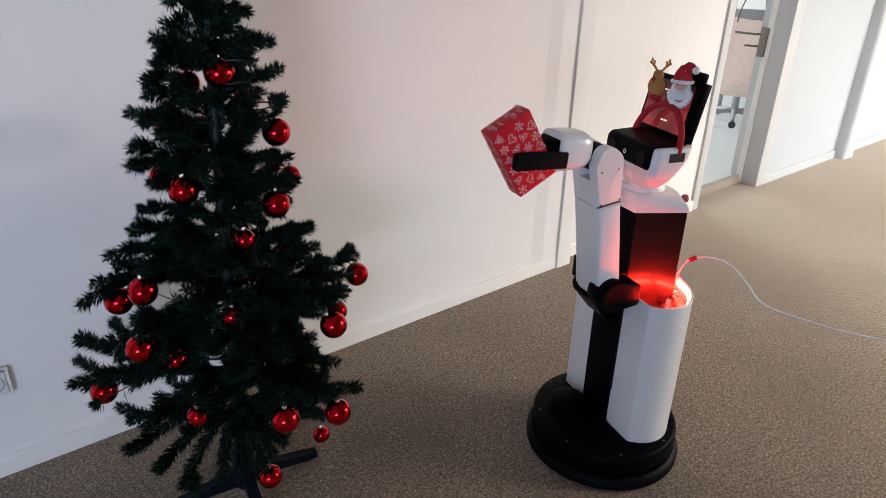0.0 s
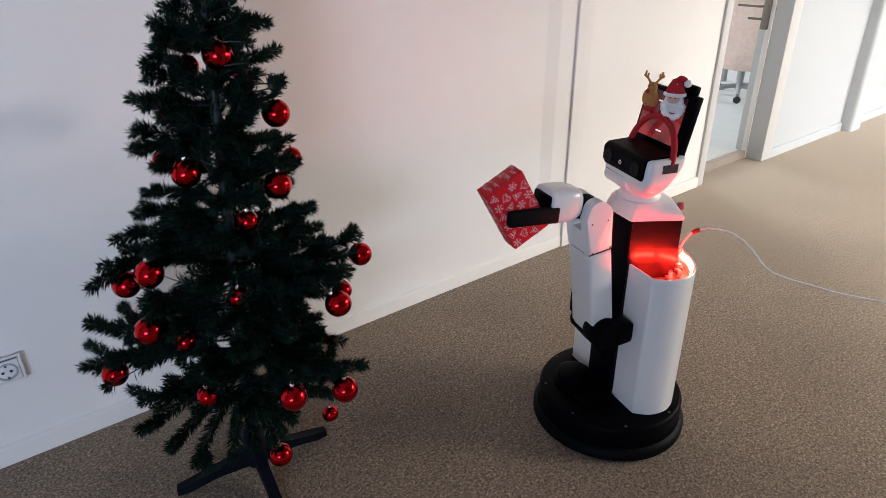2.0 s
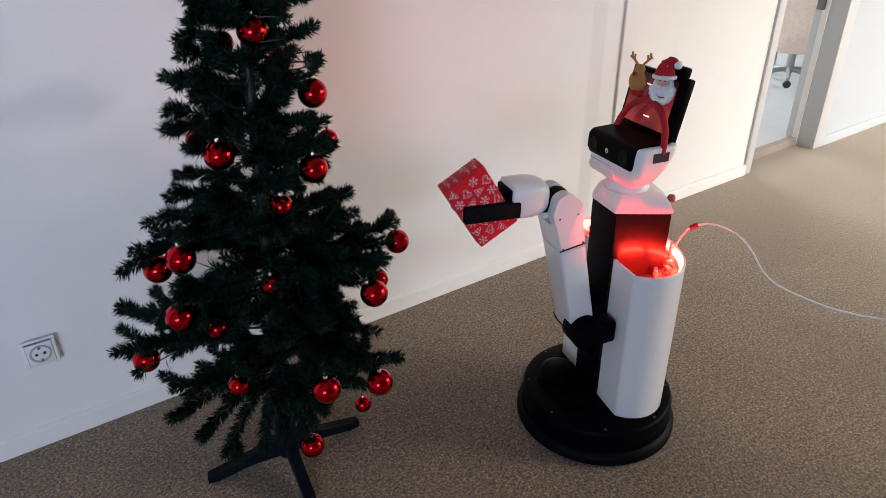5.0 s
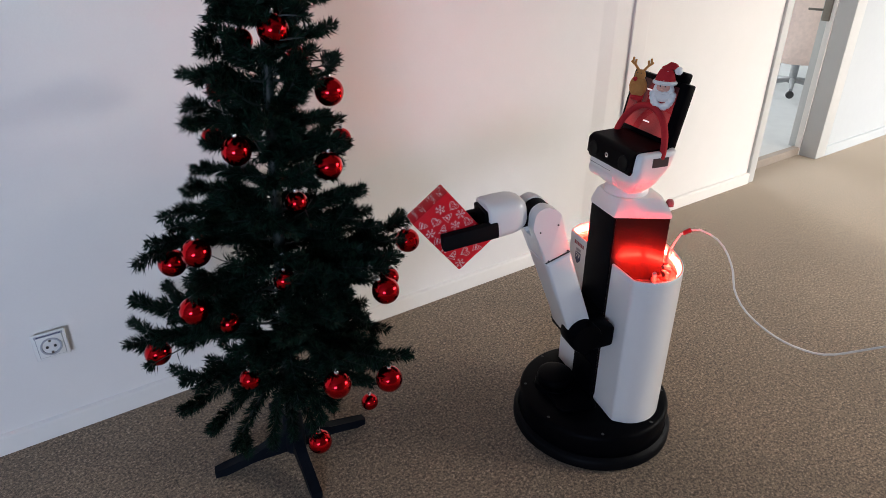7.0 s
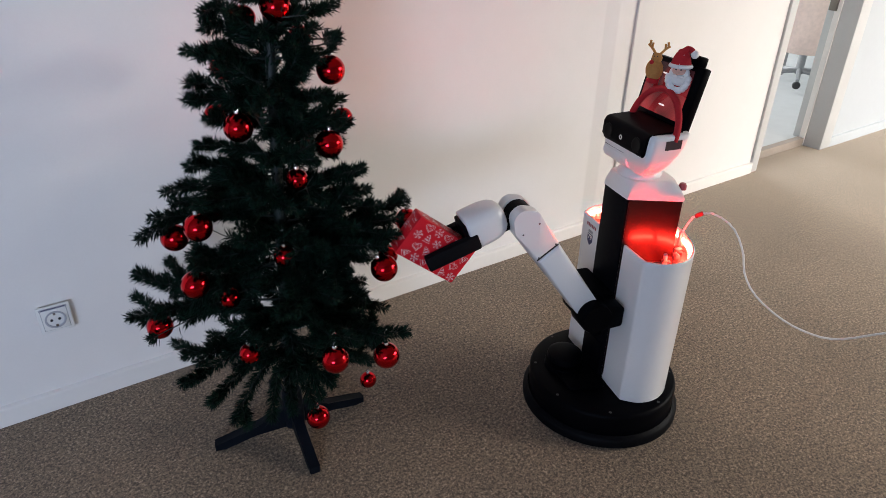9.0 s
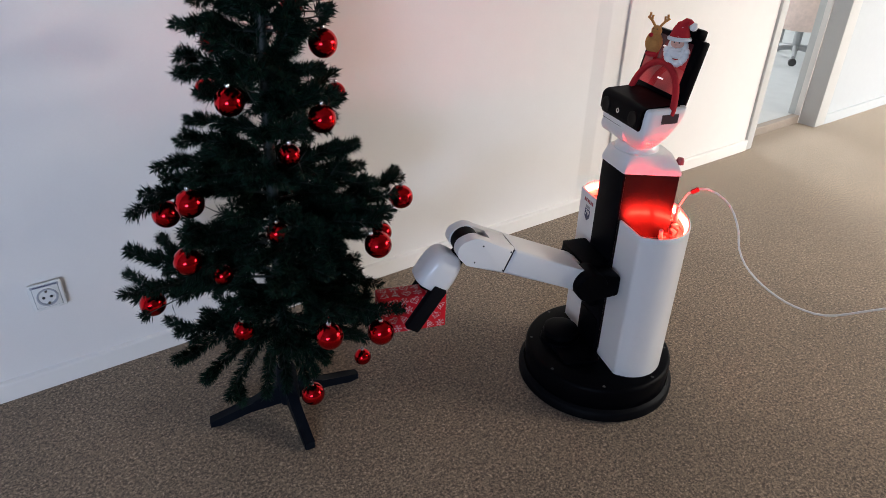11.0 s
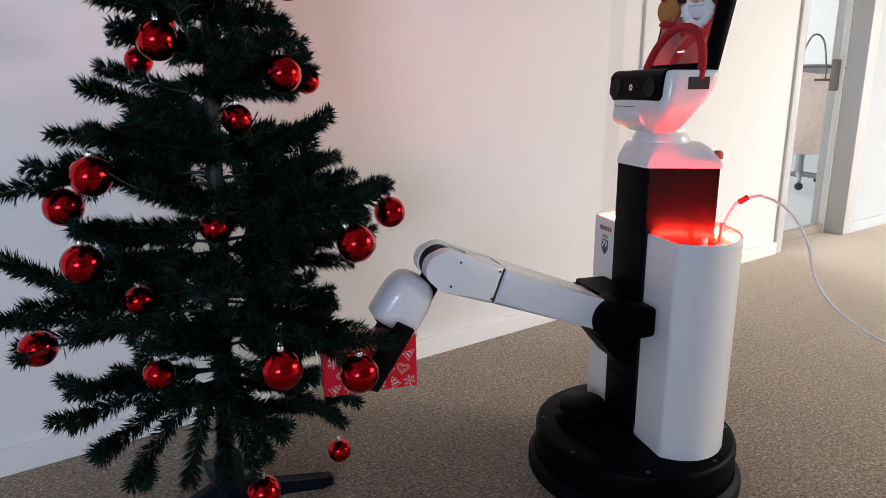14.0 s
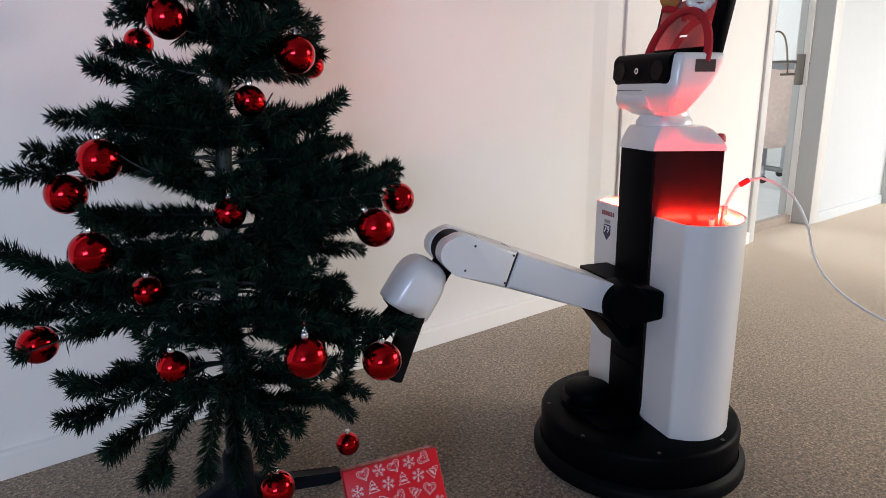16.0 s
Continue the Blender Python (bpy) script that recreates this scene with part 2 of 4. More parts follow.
def add_lathe(bm, prof, n=32, centre=(0, 0, 0), mat=0, m=None):
    rings = []
    made = []
    for r, z in prof:
        if r < 1e-6:
            rings.append([bm.verts.new((centre[0], centre[1], centre[2] + z))])
        else:
            rings.append([bm.verts.new((centre[0] + r * math.cos(2 * math.pi * i / n), centre[1] + r * math.sin(2 * math.pi * i / n), centre[2] + z)) for i in range(n)])
        made += rings[-1]
    for a, b in zip(rings, rings[1:]):
        for i in range(n):
            j = (i + 1) % n
            q = [a[i % len(a)], a[j % len(a)], b[j % len(b)], b[i % len(b)]]
            q = list(dict.fromkeys(q))
            if len(q) > 2:
                bm.faces.new(q).material_index = mat
    if m is not None:
        bmesh.ops.transform(bm, matrix=m, verts=made)
    return bm


def lathe(prof, n=32, centre=(0, 0, 0)):
    return add_lathe(bmesh.new(), prof, n, centre)


def add_tube(bm, pts, r, n=8, mat=0, ends=True):
    pts = [Vector(p) for p in pts]
    rs = r if isinstance(r, (list, tuple)) else [r] * len(pts)
    rings, side = [], None
    for i, p in enumerate(pts):
        t = (pts[min(i + 1, len(pts) - 1)] - pts[max(i - 1, 0)]).normalized()
        if side is None:
            side = t.orthogonal().normalized()
        side = (side - t * side.dot(t)).normalized()
        up = t.cross(side)
        rings.append([bm.verts.new(p + rs[i] * (math.cos(2 * math.pi * k / n) * side + math.sin(2 * math.pi * k / n) * up)) for k in range(n)])
    for a, b in zip(rings, rings[1:]):
        for k in range(n):
            bm.faces.new((a[k], a[(k + 1) % n], b[(k + 1) % n], b[k])).material_index = mat
    if ends:
        bm.faces.new(rings[0][::-1]).material_index = mat
        bm.faces.new(rings[-1]).material_index = mat
    return bm


def tube(pts, r, n=8):
    return add_tube(bmesh.new(), pts, r, n)


def bend(pts, steps=8):
    """A smooth line through points (Catmull-Rom)."""
    P = [Vector(p) for p in pts]
    P = [2 * P[0] - P[1]] + P + [2 * P[-1] - P[-2]]
    out = []
    for i in range(1, len(P) - 2):
        for s in range(steps):
            t = s / steps
            a, b, c, d = P[i - 1:i + 3]
            out.append(0.5 * (2 * b + (c - a) * t + (2 * a - 5 * b + 4 * c - d) * t * t + (3 * b - a - 3 * c + d) * t ** 3))
    return out + [P[-2]]


def ball(bm, c, r, seg=12, mat=0, squash=(1, 1, 1)):
    k = seg // 2
    prof = [(r * math.sin(math.pi * i / k) if 0 < i < k else 0, -r * math.cos(math.pi * i / k)) for i in range(k + 1)]
    return add_lathe(bm, prof, seg, mat=mat, m=Matrix.Translation(c) @ Matrix.Diagonal((*squash, 1)))


def letters(text, size, mat, m, parent, name="lettering", depth=0.0004, width=None):
    cu = bpy.data.curves.new(name, "FONT")
    cu.body, cu.size, cu.extrude, cu.align_x, cu.align_y = text, size, depth, "CENTER", "CENTER"
    cu.resolution_u = 3
    tmp = bpy.data.objects.new("tmp_text", cu)
    scene.collection.objects.link(tmp)
    bpy.context.view_layer.update()
    me = bpy.data.meshes.new_from_object(tmp.evaluated_get(bpy.context.evaluated_depsgraph_get()))
    bpy.data.objects.remove(tmp)
    me.name = name
    me.materials.clear()
    me.materials.append(mat)
    ob = new(name, me)
    ob.parent = parent
    ob.matrix_basis = m
    return ob


# ---------------------------------------------------------------- the corridor
def structure(name, bm, mat, label, category, smooth=False):
    ob = part(name, bm, mat, None, smooth=smooth)
    return tagged(ob, label, category, kind="structure")


X0, X1, YS, ZC = -2.6, 9.5, -3.4, 2.7
structure("floor", box((X0, YS, -0.12), (X1, 0.2, 0)), M_CARPET, "speckled grey and brown loop-pile office carpet", "carpet")
structure("ceiling", box((X0 - 0.2, YS - 0.2, ZC), (X1, 3.8, ZC + 0.15)), M_CEIL, "unseen ceiling, darkened to cut bounced light", "ceiling")

# the long wall: a near stretch, a shallow pier, a stretch up to the door, and the stretch past it
YN = 0.012  # face of the near stretch
structure("wall_north", prism(rounded([(X0, YN), (2.625, YN), (2.690, YN - 0.011), (2.86, YN - 0.011), (2.86, 0.30), (X0, 0.30)], [0, 0.06, 0.06, 0, 0, 0], 8), 0, ZC), M_WALL, "cream painted plaster wall beside the tree, swelling softly by the pier", "wall", smooth=True)
bm = box((2.86, 0.06, 0), (4.03, 0.185, ZC))
structure("wall_north_middle", bm, M_WALL, "cream painted plaster wall before the office door", "wall")
structure("wall_pier", prism(rounded([(2.785, -0.010), (2.878, -0.010), (2.878, 0.2), (2.785, 0.2)], [0.003, 0.006, 0, 0], 8), 0, ZC), M_WALL,
          "shallow cream wall pier with rounded corners", "pier", smooth=True)
structure("wall_above_door", box((4.03, 0.06, 2.06), (4.76, 0.185, ZC)), M_WALL, "painted wall above the office door", "wall")
# this stretch and its pier use the toned-down white, which offsets strong window light
structure("wall_north_far", box((4.76, 0.06, 0), (X1, 0.185, ZC)), M_FAR, "white wall past the office door, toned down against overexposure", "wall")
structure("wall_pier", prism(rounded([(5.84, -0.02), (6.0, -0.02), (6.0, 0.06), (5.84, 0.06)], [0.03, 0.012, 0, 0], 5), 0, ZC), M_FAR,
          "shallow white wall pier past the door, toned down with the wall", "pier", smooth=True)
structure("wall_west", box((X0 - 0.2, YS - 0.2, 0), (X0, 0.3, ZC)), M_BACK, "unseen end wall, darkened to cut bounced light", "wall")
structure("wall_east", box((X1, YS - 0.2, 0), (X1 + 0.2, 3.8, ZC)), M_WALL, "plain white end wall", "wall")

# the window wall behind the camera, unseen and darkened to deepen the room's shadows
WINDOWS = (-1.3, 4.9, 7.6)
bm = bmesh.new()
add_box(bm, (X0, YS - 0.2, 0), (X1, YS, 0.85))
add_box(bm, (X0, YS - 0.2, 2.25), (X1, YS, ZC))
edges = [X0] + [e for w in WINDOWS for e in (w - 0.75, w + 0.75)] + [X1]
for a, b in zip(edges[::2], edges[1::2]):
    add_box(bm, (a, YS - 0.2, 0.85), (b, YS, 2.25))
structure("wall_south", bm, M_BACK, "unseen corridor wall with three window openings, darkened to cut bounced light", "wall")
for k, w in enumerate(WINDOWS):
    win = tagged(empty("window_%d" % (k + 1)), "white framed corridor window", "window", "corridor windows", "structure")
    win.matrix_basis = pose(w, YS - 0.1, 0.85)
    bm = bmesh.new()
    for lo, hi in (((-0.75, -0.03, 0), (-0.69, 0.03, 1.4)), ((0.69, -0.03, 0), (0.75, 0.03, 1.4)), ((-0.69, -0.03, 0), (0.69, 0.03, 0.06)),
                   ((-0.69, -0.03, 1.34), (0.69, 0.03, 1.4)), ((-0.03, -0.03, 0.06), (0.03, 0.03, 1.34))):
        add_box(bm, lo, hi)
    part("window_frame", bm, M_TRIM, win, smooth=False)

# baseboards
BOARD = rounded([(0, 0), (-0.014, 0), (-0.014, 0.058), (0, 0.062)], [0, 0, 0.006, 0], 3)
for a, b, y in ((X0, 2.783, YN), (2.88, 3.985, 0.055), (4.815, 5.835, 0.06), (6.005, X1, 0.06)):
    # boards past the door take the far wall's toned-down colour
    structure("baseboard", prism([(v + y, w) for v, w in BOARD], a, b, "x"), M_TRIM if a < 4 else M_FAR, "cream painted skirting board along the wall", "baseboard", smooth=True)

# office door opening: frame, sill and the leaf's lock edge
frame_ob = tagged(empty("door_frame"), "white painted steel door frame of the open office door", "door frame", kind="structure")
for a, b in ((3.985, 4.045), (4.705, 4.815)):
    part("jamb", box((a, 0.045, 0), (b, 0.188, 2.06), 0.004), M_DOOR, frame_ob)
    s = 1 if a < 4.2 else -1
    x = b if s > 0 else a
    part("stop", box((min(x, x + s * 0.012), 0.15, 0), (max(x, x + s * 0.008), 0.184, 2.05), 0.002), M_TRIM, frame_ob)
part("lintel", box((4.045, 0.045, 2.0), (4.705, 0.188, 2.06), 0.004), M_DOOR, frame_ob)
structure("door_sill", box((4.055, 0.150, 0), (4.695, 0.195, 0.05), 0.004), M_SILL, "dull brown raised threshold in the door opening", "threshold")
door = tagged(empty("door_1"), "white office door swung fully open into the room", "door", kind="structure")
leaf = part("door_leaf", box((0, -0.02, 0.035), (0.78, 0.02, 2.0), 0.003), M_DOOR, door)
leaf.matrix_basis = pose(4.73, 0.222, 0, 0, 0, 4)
hw = part("lock_plate", box((4.680, 0.170, 0.80), (4.704, 0.215, 0.97), 0.004), M_STEEL, door, "brushed steel lock plate")
for zz, ln in ((0.93, 0.085), (0.86, 0.03)):
    part("handle", tube(bend([(4.698, 0.205, zz), (4.675, 0.225, zz), (4.665, 0.245, zz), (4.66, 0.245 + ln * 1.4, zz)], 4), 0.0065), M_STEEL, door, "brushed steel lever handle")

part("knob", tube([(4.700, 0.168, 0.92), (4.712, 0.150, 0.92), (4.735, 0.140, 0.92)], [0.008, 0.009, 0.012], 10), M_CHROME, door, "small bright door knob")

# the bright office behind the door
structure("office_floor", box((3.2, 0.2, -0.12), (7.5, 3.8, 0.03)), M_OFFICE, "pale grey office floor in daylight", "floor")
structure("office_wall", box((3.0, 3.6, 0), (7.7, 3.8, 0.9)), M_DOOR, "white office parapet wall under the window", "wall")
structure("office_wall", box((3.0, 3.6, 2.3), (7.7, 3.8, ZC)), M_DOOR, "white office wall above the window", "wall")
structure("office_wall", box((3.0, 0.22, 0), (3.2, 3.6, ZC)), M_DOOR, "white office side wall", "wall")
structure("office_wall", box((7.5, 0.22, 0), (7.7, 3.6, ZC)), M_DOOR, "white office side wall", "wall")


bag = tagged(empty("tote_bag"), "pale pink tote bag with thin straps by an office chair", "bag")
bm, rows = bmesh.new(), []
for i, (z, w, d) in enumerate(((0.99, 0.145, 0.030), (0.985, 0.155, 0.040), (0.93, 0.168, 0.060), (0.82, 0.178, 0.075), (0.70, 0.184, 0.088), (0.58, 0.186, 0.092), (0.48, 0.172, 0.088), (0.43, 0.13, 0.062), (0.42, 0.06, 0.03))):
    rows.append([bm.verts.new((w * math.copysign(abs(math.cos(a)) ** 0.6, math.cos(a)) * (1 + 0.03 * math.sin(5 * a + i)), d * math.sin(a) * (1 + 0.14 * math.sin(6 * a + 0.9 * i)), z + 0.02 * math.sin(3 * a + i) * (0 < i < 7)))
                 for a in np.linspace(0, 2 * math.pi, 48, endpoint=False)])
for a, b in zip(rows, rows[1:]):
    for k in range(48):
        bm.faces.new((a[k], a[(k + 1) % 48], b[(k + 1) % 48], b[k]))
bm.faces.new(rows[0])
bm.faces.new(rows[-1][::-1])
part("cloth", bm, M_COAT, bag, "creased pale pink cloth", angle=80)
for y in (-0.045, 0.03):
    part("strap", tube(bend([(-0.10, y, 0.95), (-0.085, y, 1.08), (-0.02, y * 0.6, 1.25), (0.05, y * 0.6, 1.22), (0.085, y, 1.05), (0.09, y, 0.95)], 6), 0.005, 6), M_STRAP, bag, "thin brown strap")
bag.matrix_basis = pose(5.69, 0.815, -0.08, 0, 0, -63)
chair = tagged(empty("office_chair"), "grey swivel chair with a bag hung on it", "chair")
part("column", lathe([(0, 0.10), (0.03, 0.10), (0.03, 0.45), (0, 0.45)], 16), M_GREY, chair)
part("seat", prism(rounded([(-0.22, -0.22), (0.22, -0.22), (0.22, 0.22), (-0.22, 0.22)], 0.06, 4), 0.45, 0.51, "z", 0.015), M_GREY, chair)
part("backrest", box((-0.20, 0.20, 0.58), (0.20, 0.24, 0.95), 0.015), M_GREY, chair)
part("back_post", box((-0.03, 0.20, 0.47), (0.03, 0.235, 0.6), 0.006), M_GREY, chair)
for k in range(5):
    a = radians(20 + 72 * k)
    part("leg", tube([(0, 0, 0.13), (0.26 * math.cos(a), 0.26 * math.sin(a), 0.095)], [0.022, 0.014], 8), M_GREY, chair)
    part("castor", add_lathe(bmesh.new(), [(0, -0.012), (0.028, -0.012), (0.03, 0), (0.028, 0.012), (0, 0.012)], 16, m=pose(0.26 * math.cos(a), 0.26 * math.sin(a), 0.06, 90, 0, 20)), M_DARK, chair, "dark castor")
chair.matrix_basis = pose(6.0, 0.975, 0.03, 0, 0, 117)
desk = tagged(empty("desk"), "white office desk with steel legs", "desk")
part("tabletop", box((-0.5, -0.35, 0.715), (0.5, 0.35, 0.74), 0.004), M_DOOR, desk)
for x in (-0.46, 0.46):
    for y in (-0.31, 0.31):
        part("leg", box((x - 0.02, y - 0.02, 0.03), (x + 0.02, y + 0.02, 0.715), 0.003), M_GREY, desk)
desk.matrix_basis = pose(6.72, 1.62, 0, 0, 0, 4)
# ---------------------------------------------------------------- wall socket
def wall_socket():
    ob = tagged(empty("wall_socket"), "white square earthed wall socket with a clear label strip", "socket")
    ob.matrix_basis = pose(0.583, -0.0015, 0.301)
    part("plate", box((-0.0405, -0.009, -0.0405), (0.0405, 0, 0.0405), 0.003, 3), M_SOCKET, ob)
    part("inset", box((-0.031, -0.012, -0.031), (0.031, -0.0085, 0.031), 0.002), M_SOCKET, ob)
    part("gap", box((-0.0322, -0.0094, -0.0322), (0.0322, -0.008, 0.0322)), M_GREY, ob, "grey joint round the inset", smooth=False)
    ring = [(0.026, 0), (0.026, 0.003), (0.022, 0.0032), (0.0205, -0.001), (0.0, -0.001)]
    part("well", add_lathe(bmesh.new(), ring, 36, m=pose(0, -0.0125, 0, 90)), M_WELL, ob, "white socket well with its shade painted in")
    for x in (-0.0095, 0.0095):
        part("contact_hole", add_lathe(bmesh.new(), [(0.0, 0.0006), (0.0038, 0.0006), (0.0038, -0.001), (0, -0.001)], 12, m=pose(x, -0.0142, 0, 90)), M_DARK, ob, "dark contact hole")
    for z in (-0.019, 0.019):
        part("earth_clip", box((-0.003, -0.0155, z - 0.004), (0.003, -0.012, z + 0.004), 0.001), M_STEEL, ob, "steel earth clip")
    part("label_strip", box((-0.034, -0.0105, 0.031), (0.034, -0.009, 0.0375)), M_WELL, ob, "grey label strip")
    for k in range(9):
        x = -0.028 + 0.0066 * k
        part("print_bar", box((x, -0.0109, 0.0325), (x + 0.0045, -0.0104, 0.0358)), M_BADGE, ob, "dark unreadable print")


wall_socket()


# ---------------------------------------------------------------- tree
TREE = Vector((1.065, -0.462, 0.0))
rng = np.random.RandomState(7)


BAUBLES = (
    (1.010, -0.501, 0.904, 1, 0), (1.217, -0.523, 1.003, 1, 0), (1.185, -0.560, 0.854, 1, 3), (0.894, -0.505, 0.704, 1, 0), (0.860, -0.408, 0.647, 1, 0),
    (0.866, -0.508, 0.572, 1, 0), (0.795, -0.360, 0.401, 1, -10), (1.084, -0.738, 0.424, 1, 0), (1.212, -0.740, 0.384, 1, 0), (1.098, -0.560, 0.112, 1, 0),
    (1.242, -0.687, 0.585, 1, -30), (1.409, -0.511, 0.592, 1, 0), (1.110, -0.518, 1.138, 1, 0), (1.076, -0.420, 1.107, 0, 0), (1.018, -0.305, 0.881, 0, 0),
    (1.311, -0.369, 0.845, 0, 0), (1.108, -0.549, 0.783, 0, 0), (1.299, -0.460, 0.079, 0, 0), (1.244, -0.357, 0.206, 0, 0), (0.946, -0.463, 0.486, 0, 0),
    (0.944, -0.572, 0.393, 0, 0), (1.055, -0.565, 0.615, 0, 0), (1.30, -0.60, 0.56, 0, 0), (1.085, -0.184, 0.958, 1, 0), (1.186, -0.440, 1.062, 0, 0),
    (1.12, -0.46, 1.275, 0, 0),
)
# the twigs are pushed apart round the baubles, on their outer side most
HOLES = np.array([(x - TREE.x, y - TREE.y, z) for x, y, z, *_ in BAUBLES])
OUT = np.array([(0.25, -0.95, 0.2)] * len(BAUBLES))


class Needles:
    """Collects needles as thin two-faced blades and twigs as thin rods."""

    def __init__(self):
        self.v, self.f = [], []
        self.count = 0

    def twig(self, pts, per_metre=2600, length=0.024, thin=0.0016, flare=0.8, tip=True):
        P = np.array([tuple(p) for p in pts])
        seg = np.diff(P, axis=0)
        lens = np.linalg.norm(seg, axis=1)
        total = lens.sum()
        n = int(total * per_metre)
        s = np.sort(rng.rand(n)) * total
        k = np.minimum(np.searchsorted(np.cumsum(lens), s), len(lens) - 1)
        t = (s - np.concatenate([[0], np.cumsum(lens)])[k]) / np.maximum(lens[k], 1e-9)
        base = P[k] + seg[k] * t[:, None]
        d = seg[k] / lens[k][:, None]
        ref = np.where(np.abs(d[:, 2:3]) < 0.9, [[0, 0, 1.0]], [[1.0, 0, 0]])
        a = np.cross(d, ref)
        a /= np.linalg.norm(a, axis=1)[:, None]
        b = np.cross(d, a)
        ang = rng.rand(n) * 2 * np.pi
        out = np.cos(ang)[:, None] * a + np.sin(ang)[:, None] * b
        lean = (flare + 0.25 * rng.randn(n))[:, None]
        way = d * lean + out
        way[:, 2] += 0.08 * rng.randn(n)
        way /= np.linalg.norm(way, axis=1)[:, None]
        ln = length * (0.75 + 0.5 * rng.rand(n))
        if tip:
            ln *= np.where(s > total - 0.012, 0.75, 1.0)
        side = np.cross(way, rng.randn(n, 3))
        side /= np.linalg.norm(side, axis=1)[:, None]
        w = side * thin
        end = base + way * ln[:, None]
        mid = base + way * ln[:, None] * 0.5
        clear = np.ones(n, bool)
        for push, size in ((0.0, 0.036), (0.03, 0.034), (0.065, 0.032), (0.10, 0.030)):
            away = np.linalg.norm(end[:, None] - (HOLES + OUT * push)[None], axis=2).min(1)
            root = np.linalg.norm(base[:, None] - (HOLES + OUT * push)[None], axis=2).min(1)
            clear &= (away > size) & (root > size * 0.8)
        base, w, mid, end = base[clear], w[clear], mid[clear], end[clear]
        n = len(base)
        if not n:
            return
        quad = np.stack([base - w * 0.5, mid - w, end, mid + w], 1).reshape(-1, 3)
        idx = np.arange(n * 4).reshape(-1, 4) + self.count
        self.v.append(quad)
        self.f.append(idx)
        self.count += n * 4

    def mesh(self, name):
        me = bpy.data.meshes.new(name)
        me.from_pydata(np.concatenate(self.v).tolist(), [], np.concatenate(self.f).tolist())
        me.materials.append(M_NEEDLE)
        return me


def curve_line(a, way, length, sag, n=7):
    """A branch line from a, that droops (sag < 0) or lifts towards its end."""
    way = Vector(way).normalized()
    return [Vector(a) + way * (length * i / (n - 1)) + Vector((0, 0, sag * (i / (n - 1)) ** 2)) for i in range(n)]


tree = tagged(empty("christmas_tree"), "small dark green artificial fir tree on a plastic foot", "christmas tree")
tree.matrix_basis = Matrix.Translation(TREE)
LEAN_X, LEAN_Y = 0.045, -0.02  # the pole leans a little by the metre


def pole(z):
    return Vector((LEAN_X * (z - 0.2), LEAN_Y * (z - 0.2), z))


part("trunk", tube([pole(z) for z in (0.04, 0.3, 0.6, 0.9, 1.2, 1.52)], [0.017, 0.016, 0.014, 0.012, 0.010, 0.006], 12), M_BARK, tree, "dark green pole")

# right in the picture is azimuth -18 degrees, left is 162
# (height on the pole, azimuth, reach, end height above its start, side twigs)
BRANCHES = []
for z, az, reach, rise, tw in (
    (1.17, 165, 0.07, 0.08, 2), (1.15, 150, 0.09, 0.05, 2), (1.21, 120, 0.05, 0.06, 1), (1.06, 160, 0.14, 0.06, 2), (1.03, 175, 0.16, 0.03, 2),
    (0.95, 150, 0.19, 0.04, 2), (0.94, 175, 0.19, 0.03, 2), (0.90, 168, 0.15, 0.01, 2), (0.82, 160, 0.17, 0.04, 2), (0.78, 172, 0.20, 0.06, 2),
    (0.74, 155, 0.24, 0.02, 2), (0.69, 165, 0.29, -0.015, 2), (0.72, 140, 0.27, -0.07, 3), (1.21, -25, 0.08, 0.06, 2), (1.16, -15, 0.13, 0.04, 2),
    (1.11, -25, 0.14, 0.02, 2), (1.06, -5, 0.16, 0.0, 2), (1.03, -30, 0.15, 0.01, 2), (0.98, -20, 0.11, 0.04, 1), (0.94, -10, 0.15, 0.0, 2),
    (0.94, -40, 0.11, -0.05, 2), (0.87, -15, 0.17, 0.0, 2), (0.83, -30, 0.16, -0.01, 2), (0.74, -20, 0.21, 0.03, 3), (0.65, -12, 0.255, 0.02, 3),
    (0.62, -22, 0.285, 0.02, 3), (0.44, 165, 0.35, 0.13, 3), (0.41, 152, 0.38, -0.02, 3), (0.46, 140, 0.34, 0.02, 3), (0.33, 165, 0.28, -0.01, 3),
    (0.33, 180, 0.28, -0.04, 2), (0.31, 195, 0.26, -0.06, 2), (0.31, 212, 0.25, -0.09, 2), (0.31, 232, 0.20, -0.11, 1), (0.57, 172, 0.22, 0.05, 3),
    (0.57, -10, 0.28, -0.02, 3), (0.47, -30, 0.23, -0.02, 3), (0.46, -50, 0.28, -0.10, 0), (0.30, -25, 0.20, 0.0, 1), (0.24, -10, 0.24, -0.05, 1),
    (0.52, 0, 0.24, -0.02, 3), (0.42, -12, 0.25, -0.05, 3), (0.40, -35, 0.24, -0.05, 3), (0.60, -35, 0.24, 0.05, 3), (0.68, -5, 0.22, 0.02, 3), (0.28, -62, 0.17, -0.06, 1), (0.27, -80, 0.13, -0.12, 0), (0.26, -112, 0.10, -0.13, 0), (0.55, -40, 0.18, 0.02, 3),
):
    BRANCHES.append((z, az, reach, rise, tw))
